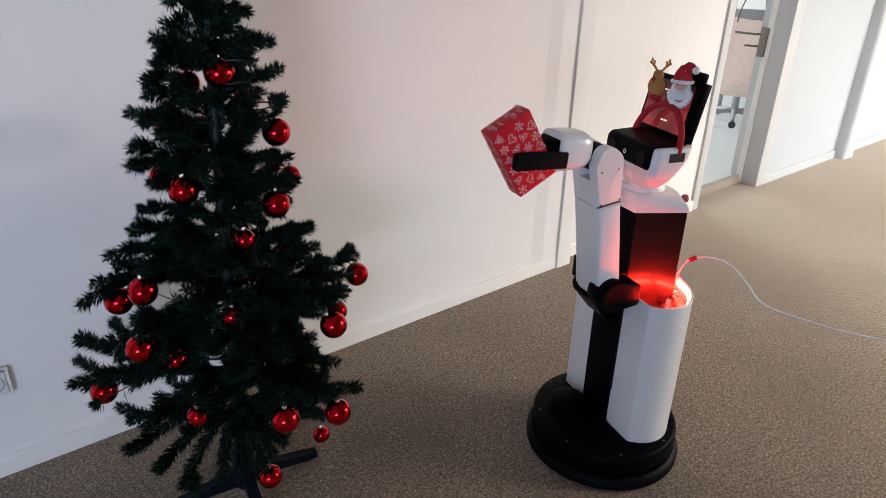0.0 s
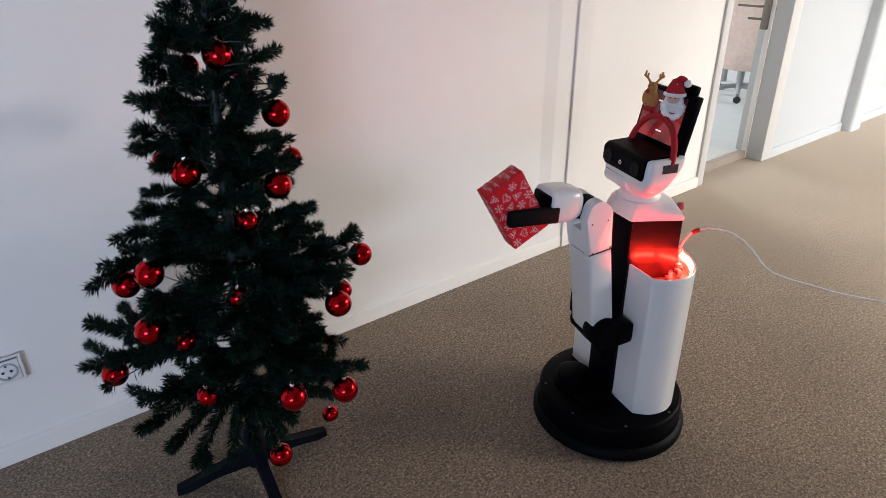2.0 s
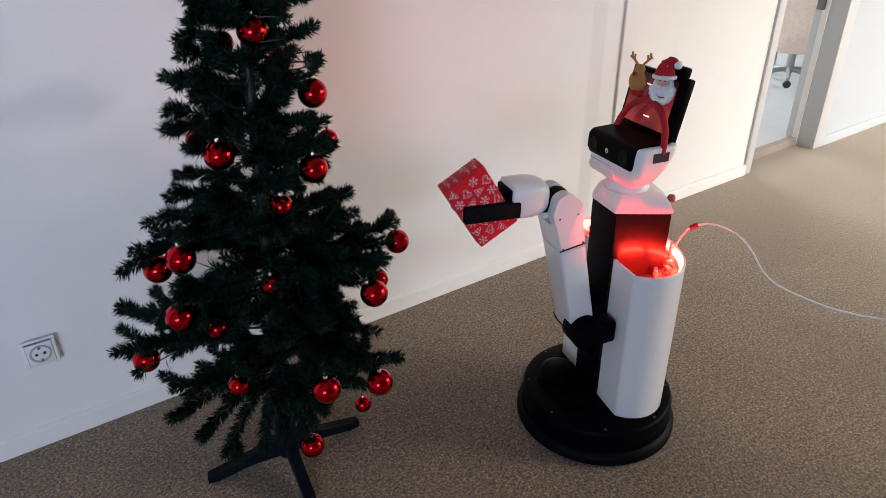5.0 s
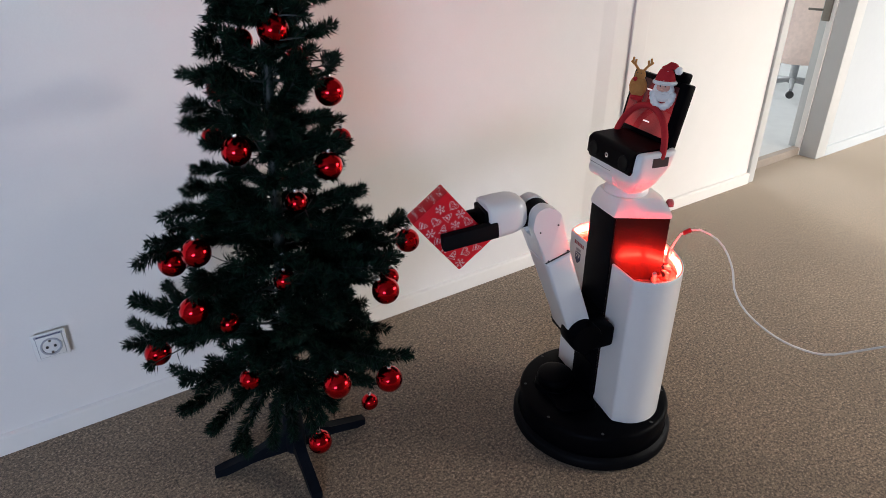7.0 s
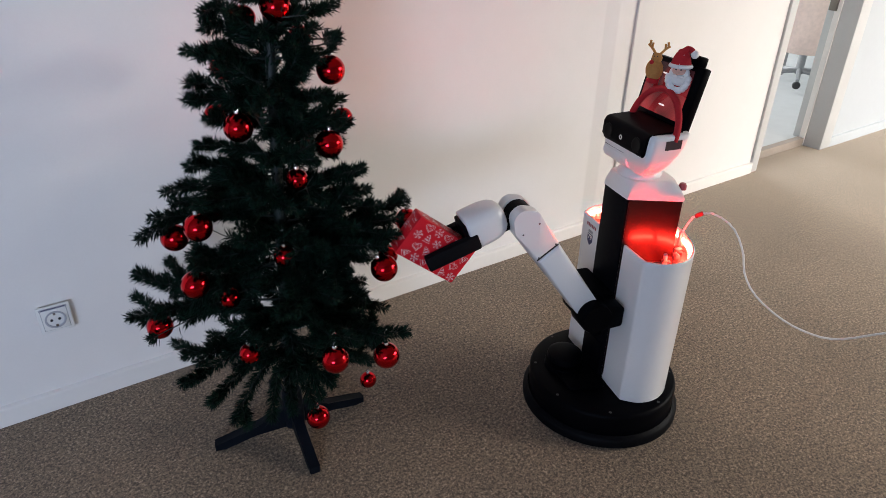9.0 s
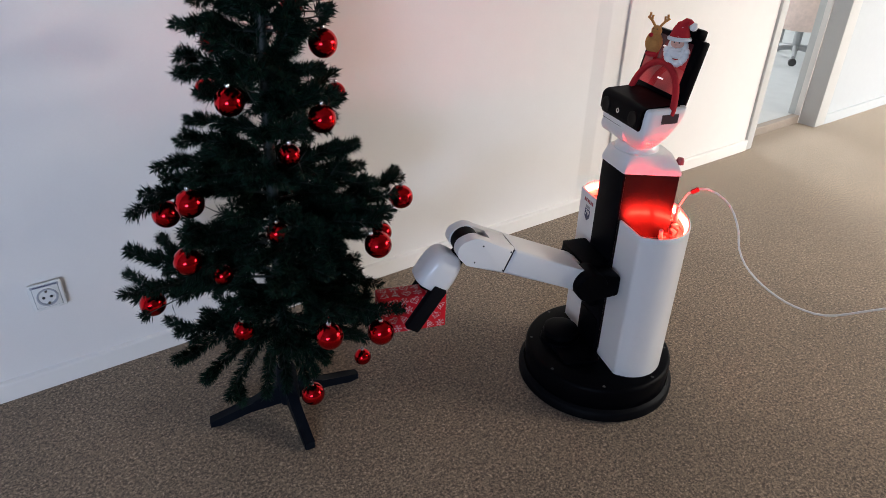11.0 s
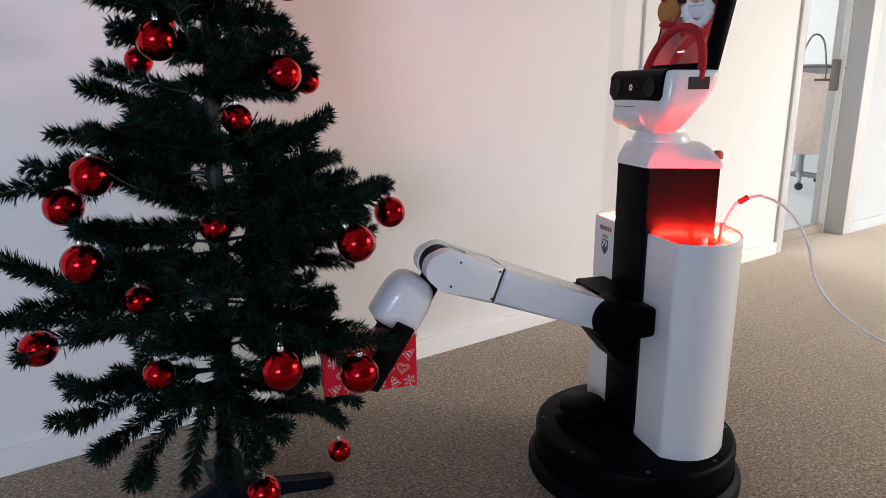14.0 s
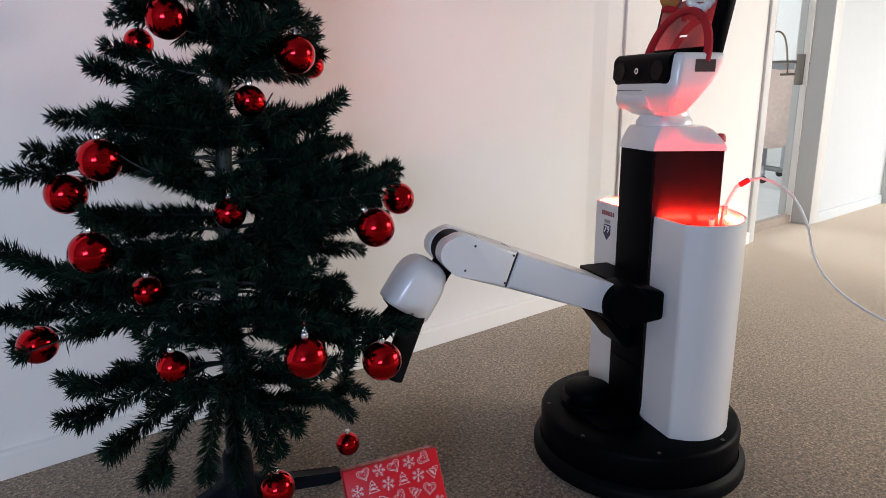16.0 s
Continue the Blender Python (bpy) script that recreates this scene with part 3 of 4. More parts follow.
for tier, (z, n, reach) in enumerate(((1.40, 5, 0.08), (1.32, 5, 0.11), (1.25, 6, 0.13), (1.15, 6, 0.15), (1.06, 6, 0.17), (0.97, 6, 0.18), (0.89, 5, 0.20), (0.80, 5, 0.22),
                                      (0.72, 6, 0.24), (0.63, 6, 0.27), (0.55, 6, 0.29), (0.46, 6, 0.28), (0.38, 4, 0.23))):
    for k in range(n):
        az = 360 * k / n + 37 * tier + rng.uniform(-12, 12)
        BRANCHES.append((z + rng.uniform(-0.03, 0.03), az, reach * (rng.uniform(0.55, 0.80) if z > 0.6 else rng.uniform(0.68, 0.95)), (reach * rng.uniform(0.1, 0.55) if z > 0.55 else rng.uniform(-0.05, 0.03) - 0.05 * (z < 0.4)), 2 + int(z < 0.8)))

BRANCHES.append((0.29, 2, 0.31, -0.12, 2))
# a thin bough to each bauble
for x, y, z, big, _ in BAUBLES:
    top, r = z + (0.056 if big else 0.048), max(0.06, math.hypot(x - TREE.x - pole(z).x, y - TREE.y - pole(z).y))
    BRANCHES.append((max(0.22, top - 0.14 * r if z > 0.3 else top + 0.16), math.degrees(math.atan2(y - TREE.y - pole(z).y, x - TREE.x - pole(z).x)), r + 0.03, 0.14 * r if z > 0.3 else -0.15, 2))
for z, az, reach, rise, tw in BRANCHES:
    reach -= 0.026
    a = radians(az)
    way = Vector((math.cos(a), math.sin(a), 0))
    start = pole(z)
    line = curve_line(start, way + Vector((0, 0, 0.12)), reach, rise - 0.12 * reach)
    nd = Needles()
    nd.twig(line[1:], 4400, 0.0255, 0.0012)
    twigs = []
    rods = bmesh.new()
    add_tube(rods, line, [0.0035, 0.003, 0.0028, 0.0024, 0.002, 0.0016, 0.001], 5)
    for k in range(tw):
        f = 0.30 + 0.52 * k / max(1, tw - 1) + rng.uniform(-0.05, 0.05)
        s = 1 if k % 2 else -1
        i = min(5, int(f * 6))
        p = line[i].lerp(line[i + 1], f * 6 - i)
        turn = a + s * radians(rng.uniform(32, 52))
        w2 = Vector((math.cos(turn), math.sin(turn), rng.uniform(-0.12, 0.3)))
        ln = reach * rng.uniform(0.38, 0.55) * (1.2 - f * 0.55)
        sub = curve_line(p, w2, max(0.055, ln), rng.uniform(-0.015, 0.02), 5)
        tn = Needles()
        tn.twig(sub, 4400, 0.0245, 0.0012)
        twigs.append(tn)
        add_tube(rods, sub, [0.002, 0.0018, 0.0015, 0.0012, 0.0008], 4)
    if not nd.v:
        continue
    me = nd.mesh("branch")
    rod_me = bm_mesh("stem", rods, M_BARK, False)
    br = new("branch", me)
    br.parent = tree
    st = new("stem", rod_me)
    st.parent = br
    for tn in twigs:
        if tn.v:
            o = new("twig", tn.mesh("twig"))
            o.parent = br
# upright shoots round the pole, which close the middle
for k in range(16):
    z, az = 0.24 + 0.075 * k, rng.uniform(0, 6.28)
    nd = Needles()
    nd.twig([pole(z), pole(z + 0.05) + Vector((0.02 * math.cos(az), 0.02 * math.sin(az), 0)), pole(z + 0.10) + Vector((0.05 * math.cos(az), 0.05 * math.sin(az), 0))], 1500, 0.026)
    ob = new("shoot", nd.mesh("shoot"))
    ob.parent = tree

nd = Needles()
nd.twig([pole(z) for z in (0.22, 0.4, 0.6, 0.8, 1.0, 1.2, 1.4, 1.54)], 1700, 0.026, flare=0.9)
ob = new("pole_needles", nd.mesh("pole_needles"))
ob.parent = tree

# the foot: a collar and four legs
foot = part("collar", lathe([(0.0, 0.035), (0.028, 0.035), (0.030, 0.06), (0.026, 0.15), (0.022, 0.155), (0.0, 0.155)], 20), M_STAND, tree)
FEET = ((0.857, -0.405), (1.282, -0.445), (1.048, -0.634), (1.085, -0.235))
for fx, fy in FEET:
    d = Vector((fx, fy, 0)) - TREE
    L = d.length
    prof = [(0.012, 0.035), (0.02, 0.10), (L * 0.45, 0.058), (L - 0.03, 0.026), (L, 0.022), (L, 0.0), (L - 0.03, 0.0), (L - 0.035, 0.008), (L * 0.5, 0.03)]
    bm = prism(prof, -0.014, 0.014, "y", 0.003, 1)
    bmesh.ops.transform(bm, matrix=Matrix.Rotation(math.atan2(d.y, d.x), 4, "Z"), verts=bm.verts)
    part("leg", bm, M_STAND, tree)


# ---------------------------------------------------------------- baubles
def bauble_meshes(r):
    prof = [(0, -r)] + [(r * math.sin(a), -r * math.cos(a)) for a in np.linspace(0.1, math.pi - 0.2, 22)] + [(r * 0.16, r * 0.985), (0, r * 0.985)]
    body = bm_mesh("ball", lathe(prof, 40), M_BAUBLE, True, 60)
    cap = [(0, r * 1.0), (0.0052, r * 0.97), (0.0055, r * 0.97 + 0.007), (0.0048, r * 0.97 + 0.008), (0, r * 0.97 + 0.008)]
    bm = add_lathe(bmesh.new(), cap, 14)
    add_tube(bm, [(0.0028 * math.cos(t), 0, r + 0.0095 + 0.0036 * math.sin(t)) for t in np.linspace(-0.6, 3.75, 12)], 0.0006, 5)
    capm = bm_mesh("cap", bm, M_CHROME)
    hook = bm_mesh("hook", tube(bend([(0, 0, r + 0.0125), (0.002, 0, r + 0.018), (-0.002, 0, r + 0.026), (-0.004, 0, r + 0.036), (0.003, 0, r + 0.041), (0.006, 0, r + 0.035)], 4), 0.0005, 5), M_CHROME)
    return body, capm, hook


BIG, SMALL = bauble_meshes(0.031), bauble_meshes(0.0245)


def bauble(x, y, z, big=True, tilt=0, turn=0):
    ob = tagged(empty("bauble"), "shiny red glass bauble with a silver cap" if big else "small shiny red bauble with a silver cap", "bauble", "baubles on the tree")
    ob.matrix_basis = pose(x, y, z, 0, tilt, turn)
    for nm, me in zip(("ball", "cap", "hook"), BIG if big else SMALL):
        o = new(nm, me)
        o.parent = ob
    return ob


for x, y, z, big, tilt in BAUBLES:
    bauble(x, y, z, big, tilt, rng.uniform(-40, 40))


# ---------------------------------------------------------------- robot (front +x, left +y)
robot = tagged(empty("service_robot"), "white and black one-armed service robot on a round wheeled base", "robot")
BASE = (0.016, 0.012, 0)
part("base", lathe([(0, 0.02), (0.203, 0.02), (0.211, 0.03), (0.212, 0.096), (0.209, 0.104), (0.203, 0.108), (0.150, 0.109), (0, 0.109)], 72, BASE), M_BLACK, robot, "round black base cover")
part("bumper", lathe([(0.190, 0.004), (0.221, 0.003), (0.227, 0.008), (0.227, 0.026), (0.222, 0.034), (0.2135, 0.040), (0.2128, 0.02), (0.19, 0.02)], 72, BASE), M_RUBBER, robot, "dark grey rubber bumper ring")
for k in range(8):
    a = radians(22 + 45 * k)
    part("screw_hole", lathe([(0, 0.0006), (0.004, 0.0006), (0.0045, -0.001), (0, -0.001)], 10, (BASE[0] + 0.196 * math.cos(a), BASE[1] + 0.196 * math.sin(a), 0.1086)), M_DARK, robot)
part("laser_scanner", lathe([(0, 0.108), (0.058, 0.108), (0.055, 0.122), (0.040, 0.124), (0.040, 0.138), (0.052, 0.140), (0.050, 0.152), (0.038, 0.158), (0, 0.159)], 36, (0.118, -0.035, 0)), M_BLACK, robot, "black laser scanner dome")
part("front_cover", prism(rounded([(0.05, -0.10), (0.16, -0.085), (0.16, 0.085), (0.05, 0.10)], 0.02, 4), 0.106, 0.118, "z", 0.004), M_BLACK, robot)


def shell_outline(s, inset, inner):
    """Half of the body shell's plan: flat in front, an oval behind."""
    cx, ax, by, front = -0.03, 0.130 - inset, 0.186 - inset, 0.042 - inset
    a0 = math.acos((front - cx) / ax)
    arc = [(cx + ax * math.cos(a), s * by * math.sin(a)) for a in np.linspace(a0, math.pi - 0.03, 30)]
    corner = rounded([(front, inner * s), arc[0], arc[3]], [0, 0.014, 0], 5)[1:-1]
    return [(front, inner * s)] + corner + arc[3:]


Z0, ZT = 0.1095, 0.548
for s, nm in ((1, "left"), (-1, "right")):
    outer, inner = shell_outline(s, 0.0, 0.056), shell_outline(s, 0.006, 0.056)
    bm = bmesh.new()
    lines = [[bm.verts.new((x, y, z)) for x, y in o] for o, z in ((outer, Z0), (outer, ZT - 0.002), ([((a[0] * 0.7 + b[0] * 0.3), (a[1] * 0.7 + b[1] * 0.3)) for a, b in zip(outer, inner)], ZT), (inner, ZT - 0.001), (inner, Z0))]
    for a, b in zip(lines, lines[1:] + lines[:1]):
        for i in range(len(a) - 1):
            bm.faces.new((a[i], a[i + 1], b[i + 1], b[i]))
    for i in (0, len(outer) - 1):
        bm.faces.new([ln[i] for ln in lines])
    shell = part("side_shell", bm, M_WHITE, robot, "glossy white side cover", angle=30)
    # tray inside, with clutter
    tray = shell_outline(s, 0.0065, 0.05)
    tray += [(-0.12, 0.075 * s), (-0.075, 0.102 * s)]
    bm = prism(tray, 0.495, 0.503)
    part("tray_floor", bm, M_TRAY, shell, "grey tray floor with circuit boards")
    strip = shell_outline(s, 0.0105, 0.07)[1:]
    part("led_strip", tube([(x, y, 0.530) for x, y in strip], 0.0035, 6), M_RED_LED, shell, "glowing red light strip")
    for k in range(12):
        a = radians(100 + 6.3 * k) * s
        rr = rng.uniform(0.105, 0.125)
        c = Vector((-0.03 + rr * math.cos(a), rr * math.sin(a), 0.503))
        bm = box((-0.010, -0.006, 0), (0.010, 0.006, rng.uniform(0.004, 0.016)), 0.001)
        bmesh.ops.transform(bm, matrix=Matrix.Translation(c) @ Matrix.Rotation(rng.uniform(0, 3), 4, "Z"), verts=bm.verts)
        part("component", bm, (M_TRAY, M_GREY, M_DARK)[k % 3], shell)
part("antenna", tube([(-0.045, 0.125, 0.505), (-0.02, 0.150, 0.556)], 0.005, 8), M_GREY, robot, "short grey metal rod")
part("plug", tube([(-0.138, 0.047, 0.50), (-0.142, 0.046, 0.555)], 0.006, 8), M_GREY, robot, "grey cable plug")

# badges on the right cover's front
badge = part("badge", prism(rounded([(-0.118, 0.500), (-0.091, 0.500), (-0.091, 0.478), (-0.1045, 0.464), (-0.118, 0.478)], 0.002, 2), 0.042, 0.0426, "x"), M_BADGE, robot, "navy shield badge")
part("badge_strip", box((0.042, -0.116, 0.503), (0.0426, -0.093, 0.511)), M_GREY, robot)
face = Matrix(((0, 0, 1, 0.0432), (1, 0, 0, -0.1045), (0, 1, 0, 0.489), (0, 0, 0, 1)))
letters("79", 0.022, M_TRIM, face, robot, "number_print")
for k in range(6):
    y = -0.128 + 0.0085 * k
    part("print_bar", box((0.042, y, 0.520), (0.0424, y + 0.0062, 0.530)), M_LOGO, robot, "dark red print")

COLUMN = [(0.05, -0.055), (0.05, 0.055), (-0.078, 0.104), (-0.098, 0.06), (-0.098, -0.06), (-0.078, -0.104)]
part("mast", prism([(x * 0.985, y * 0.985) for x, y in COLUMN], 0.106, 0.40), M_BLACK, robot)
part("front_rail", box((0.046, -0.045, 0.11), (0.0535, 0.045, 0.22), 0.003), M_BLACK, robot)

# torso: rises and sinks with the arm
torso = empty("torso")
torso.parent = robot
part("torso_column", prism(rounded(COLUMN, 0.004, 2), 0.122, 0.677), M_COLUMN, torso, "glossy black column", angle=25)
# thin sheets added over the column's side faces to catch the red glow
for s in (1, -1):
    a, b = Vector((0.046, s * 0.0568)), Vector((-0.0765, s * 0.1035))
    n = Vector((b.y - a.y, a.x - b.x)).normalized() * s
    n = n if n.y * s > 0 else -n
    part("side_gloss_sheet", prism([tuple(q) for q in (a, b, b + n * 0.0016, a + n * 0.0016)], 0.13, 0.6755), M_SIDE_GLOSS, torso, "glossy sheet added on the column side for the red reflection", smooth=False)
bm = bmesh.new()
levels = []


def column_at(a, k):
    """The column's outline, blown up by k, met by the ray at angle a from the neck."""
    d, best = Vector((math.cos(a), math.sin(a))), 0.06
    pts = [((x + 0.03) * k - 0.03, y * k) for x, y in COLUMN]
    for p, q in zip(pts, pts[1:] + pts[:1]):
        p, q = Vector(p) - Vector((0.012, 0)), Vector(q) - Vector((0.012, 0))
        e = q - p
        det = d.x * -e.y + d.y * e.x
        if abs(det) > 1e-9:
            t = (p.x * -e.y + p.y * e.x) / det
            u = (d.x * p.y - d.y * p.x) / det
            if t > 0 and -1e-6 <= u <= 1 + 1e-6:
                best = t
    return (0.012 + best * d.x, best * d.y)


angs = np.linspace(-math.pi, math.pi, 96, endpoint=False)
foot_line = [column_at(a, 1.03) for a in angs]
neck_line = [(-0.008 + 0.057 * math.cos(a), 0.004 + 0.057 * math.sin(a)) for a in angs]
for f, z in ((0, 0.6765), (0, 0.684), (0.10, 0.695), (0.42, 0.716), (0.62, 0.722), (0.95, 0.7235), (1.6, 0.7235)):
    levels.append([bm.verts.new((p[0] + (q[0] - p[0]) * f, p[1] + (q[1] - p[1]) * f, z)) for p, q in zip(foot_line, neck_line)])
for a, b in zip(levels, levels[1:]):
    for i in range(96):
        bm.faces.new((a[i], a[(i + 1) % 96], b[(i + 1) % 96], b[i]))
bm.faces.new(levels[0][::-1])
bm.faces.new(levels[-1])
part("shoulder_collar", bm, M_WHITE, torso, "white shoulder collar", angle=28)
part("stop_button", lathe([(0, 0.655), (0.010, 0.655), (0.010, 0.665), (0.007, 0.671), (0, 0.672)], 16, (-0.102, 0.062, 0.035)), M_LOGO, torso, "red emergency stop button")

# head: also carried by the torso's lift
head = empty("head")
head.parent = robot
neck = [(0.055, 0.7235), (0.055, 0.731), (0.050, 0.738), (0.045, 0.748), (0.048, 0.764)]
bm = bmesh.new()
add_lathe(bm, [(0, 0.722)] + neck + [(0, 0.764)], 40, m=Matrix.Translation((-0.008, 0.004, 0)))
part("neck", bm, M_WHITE, head, "white neck")
bm, loops = bmesh.new(), []
for z, xf, xb, ya, yb in ((0.8585, 0.050, -0.046, -0.058, 0.110), (0.858, 0.058, -0.052, -0.065, 0.118), (0.8545, 0.062, -0.0545, -0.069, 0.1215), (0.845, 0.064, -0.052, -0.070, 0.122),
                          (0.825, 0.066, -0.043, -0.070, 0.122), (0.805, 0.067, -0.028, -0.071, 0.122), (0.790, 0.066, -0.015, -0.072, 0.120), (0.776, 0.0615, -0.005, -0.072, 0.114),
                          (0.763, 0.054, 0.001, -0.072, 0.102), (0.752, 0.046, 0.002, -0.058, 0.088), (0.745, 0.040, 0.008, -0.042, 0.070), (0.742, 0.032, 0.014, -0.02, 0.045)):
    loops.append([bm.verts.new(((xf + xb) / 2 + (xf - xb) / 2 * math.copysign(abs(math.cos(a)) ** 0.30, math.cos(a)),
                                (ya + yb) / 2 + (yb - ya) / 2 * math.copysign(abs(math.sin(a)) ** 0.30, math.sin(a)), z)) for a in np.linspace(0, 2 * math.pi, 96, endpoint=False)])
for a, b in zip(loops, loops[1:]):
    for k in range(96):
        bm.faces.new((a[k], a[(k + 1) % 96], b[(k + 1) % 96], b[k]))
bm.faces.new(loops[0])
bm.faces.new(loops[-1][::-1])
part("head_shell", bm, M_WHITE, head, "smooth white head cover", angle=60)
part("chin_roller", add_lathe(bmesh.new(), [(0, -0.05), (0.021, -0.05), (0.022, -0.046), (0.022, 0.046), (0.021, 0.05), (0, 0.05)], 28, m=pose(0.0435, -0.012, 0.775, 90)), M_WHITE, head, "white chin roller")
part("chin_seam", box((0.063, -0.056, 0.7912), (0.0662, 0.028, 0.7926), 0.0004), M_DARK, head)
visor = part("visor", prism(rounded([(0.0705, 0.799), (0.0685, 0.850), (0.058, 0.8605), (-0.030, 0.8635), (-0.046, 0.83), (0.02, 0.81)], [0.012, 0.016, 0.02, 0.004, 0, 0], 5), -0.0685, 0.108, "y", 0.010, 4), M_BLACK, head, "black camera visor")
for y in (-0.043, 0.077):
    part("camera_lens", add_lathe(bmesh.new(), [(0, 0.0005), (0.012, 0.0005), (0.0165, 0.0012), (0.018, 0.0008), (0.018, -0.003), (0, -0.003)], 28, m=pose(0.0701, y, 0.828, 0, 86)), M_GLOSS, visor, "glossy black lens")
part("depth_sensor", add_lathe(bmesh.new(), [(0.003, 0.002), (0.006, 0.002), (0.006, -0.002), (0.003, -0.002), (0.003, 0.002)], 18, m=pose(0.0698, 0.014, 0.828, 0, 86)), M_CHROME, visor, "small silver ring")
tablet = part("tablet", box((-0.010, -0.096, 0), (0.012, 0.100, 0.156), 0.004), M_BLACK, head, "black tablet display")
tablet.matrix_basis = pose(-0.045, 0, 0.846, 0, -12)
part("screen", box((0.0115, -0.086, 0.024), (0.0128, 0.074, 0.144)), M_SCREEN, tablet, "dark red lit screen", smooth=False)
for y, z, w in ((-0.03, 0.118, 0.07), (-0.005, 0.104, 0.05), (-0.01, 0.046, 0.022)):
    part("screen_bar", box((0.0129, y, z), (0.0133, y + w, z + 0.0035)), M_SCREEN_TEXT, tablet, "pale unreadable screen print", smooth=False)
part("top_block", box((-0.014, 0.02, 0.154), (0.010, 0.076, 0.178), 0.005), M_BLACK, tablet)
part("tape", box((-0.022, 0.1215, 0.824), (0.022, 0.1230, 0.846)), M_TAPE, head, "dark strip of tape", smooth=False)

# arm
mount = empty("arm_mount")
mount.parent = robot
part("mount_block", prism(rounded([(0.05, -0.085), (0.05, 0.06), (0.092, 0.06), (0.122, 0.05), (0.122, -0.085)], 0.008, 3), -0.028, 0.03), M_BLACK, mount)
part("mount_wedge", prism(rounded([(0.05, -0.13), (0.075, -0.125), (0.135, -0.052), (0.142, -0.03), (0.12, 0.01), (0.05, 0.02)], 0.008, 3), -0.05, 0.035, "y", 0.004), M_BLACK, mount)
part("motor", add_lathe(bmesh.new(), [(0, -0.036), (0.040, -0.036), (0.043, -0.031), (0.043, 0.028), (0.038, 0.036), (0, 0.037)], 40, m=pose(0.13, 0.088, 0, 90)), M_BLACK, mount, "black shoulder motor")
part("motor_arm", prism(rounded([(0.05, -0.036), (0.13, -0.043), (0.13, 0.043), (0.05, 0.022)], 0.01, 3), 0.055, 0.122, "y", 0.006), M_BLACK, mount)
part("far_yoke", prism(rounded([(0.05, -0.03), (0.115, -0.03), (0.148, -0.012), (0.160, 0.036), (0.148, 0.046), (0.130, 0.018), (0.05, 0.010)], 0.009, 4), -0.028, -0.014, "y", 0.004), M_BLACK, mount, "black far yoke plate")

AL = 0.355
upper = empty("arm")
upper.parent = robot
lower_link = rounded([(-0.022, -0.030), (0.2484, -0.036), (0.2484, 0.036), (0.03, 0.031), (-0.022, 0.018)], [0.02, 0, 0, 0.02, 0.02], 4)
part("lower_link", prism(lower_link, -0.010, 0.092, "y", 0.012, 4), M_WHITE, upper, "white lower arm cover")
tip_link = rounded([(0.2498, -0.036), (0.355, -0.038), (AL + 0.036, -0.020), (AL + 0.040, 0.010), (0.365, 0.038), (0.2498, 0.036)], [0, 0.03, 0.03, 0.03, 0.035, 0], 8)
for a, b in ((-0.010, 0.020), (0.060, 0.092)):
    part("fork_cover", prism(tip_link, a, b, "y", 0.010, 4), M_WHITE, upper, "white rounded end cover of the arm")
part("fork_web", prism([(0.250, -0.034), (0.312, -0.035), (0.312, 0.035), (0.250, 0.034)], 0.008, 0.074, "y"), M_WHITE, upper)
part("wrist_drum", add_lathe(bmesh.new(), [(0, -0.030), (0.034, -0.030), (0.034, 0.030), (0, 0.030)], 36, m=pose(AL, 0.041, 0, 90)), M_BLACK, upper, "black wrist drum")
part("seam", box((0.2480, -0.0070, -0.0335), (0.2502, 0.0890, 0.0335), 0.001), M_DARK, upper)
for u, v in ((0.336, 0.023), (0.339, -0.024), (0.258, 0.027), (0.256, -0.026)):
    part("screw", add_lathe(bmesh.new(), [(0, 0.0008), (0.0022, 0.0006), (0.0022, -0.002), (0, -0.002)], 10, m=pose(u, 0.0925, v, -90)), M_DARK, upper, "small dark screw")

hand = empty("gripper")
hand.parent = robot
part("wrist_shaft", tube([(0.0, 0.041, 0), (0.05, 0.041, 0), (0.078, 0.041, 0)], [0.022, 0.021, 0.023], 20), M_BLACK, hand, "black wrist shaft")
bm, loops = bmesh.new(), []
for hx, k in ((0.036, 0.05), (0.0365, 0.35), (0.040, 0.58), (0.047, 0.76), (0.058, 0.89), (0.074, 0.97), (0.095, 1.0), (0.130, 1.0), (0.1355, 0.985), (0.137, 0.95), (0.1372, 0.6), (0.1372, 0.05)):
    loops.append([bm.verts.new((hx, 0.041 + 0.046 * k * math.copysign(abs(math.cos(a)) ** 0.62, math.cos(a)), 0.026 + 0.046 * k * math.copysign(abs(math.sin(a)) ** 0.62, math.sin(a))))
                  for a in np.linspace(0, 2 * math.pi, 56, endpoint=False)])
for a, b in zip(loops, loops[1:]):
    for k in range(56):
        bm.faces.new((a[k], a[(k + 1) % 56], b[(k + 1) % 56], b[k]))
bm.faces.new(loops[0])
bm.faces.new(loops[-1][::-1])
part("palm_cover", bm, M_WHITE, hand, "white rounded palm cover", angle=50)
part("palm", box((0.130, 0.006, -0.012), (0.146, 0.076, 0.056), 0.004), M_BLACK, hand)
finger_bm = box((-0.030, -0.011, -0.018), (0.104, 0.011, 0.020), 0.004)
fingers = []
for s in (1, -1):
    fo = part("finger", finger_bm.copy(), M_FINGER, hand, "black rubber finger")
    fingers.append((fo, s))
finger_bm.free()

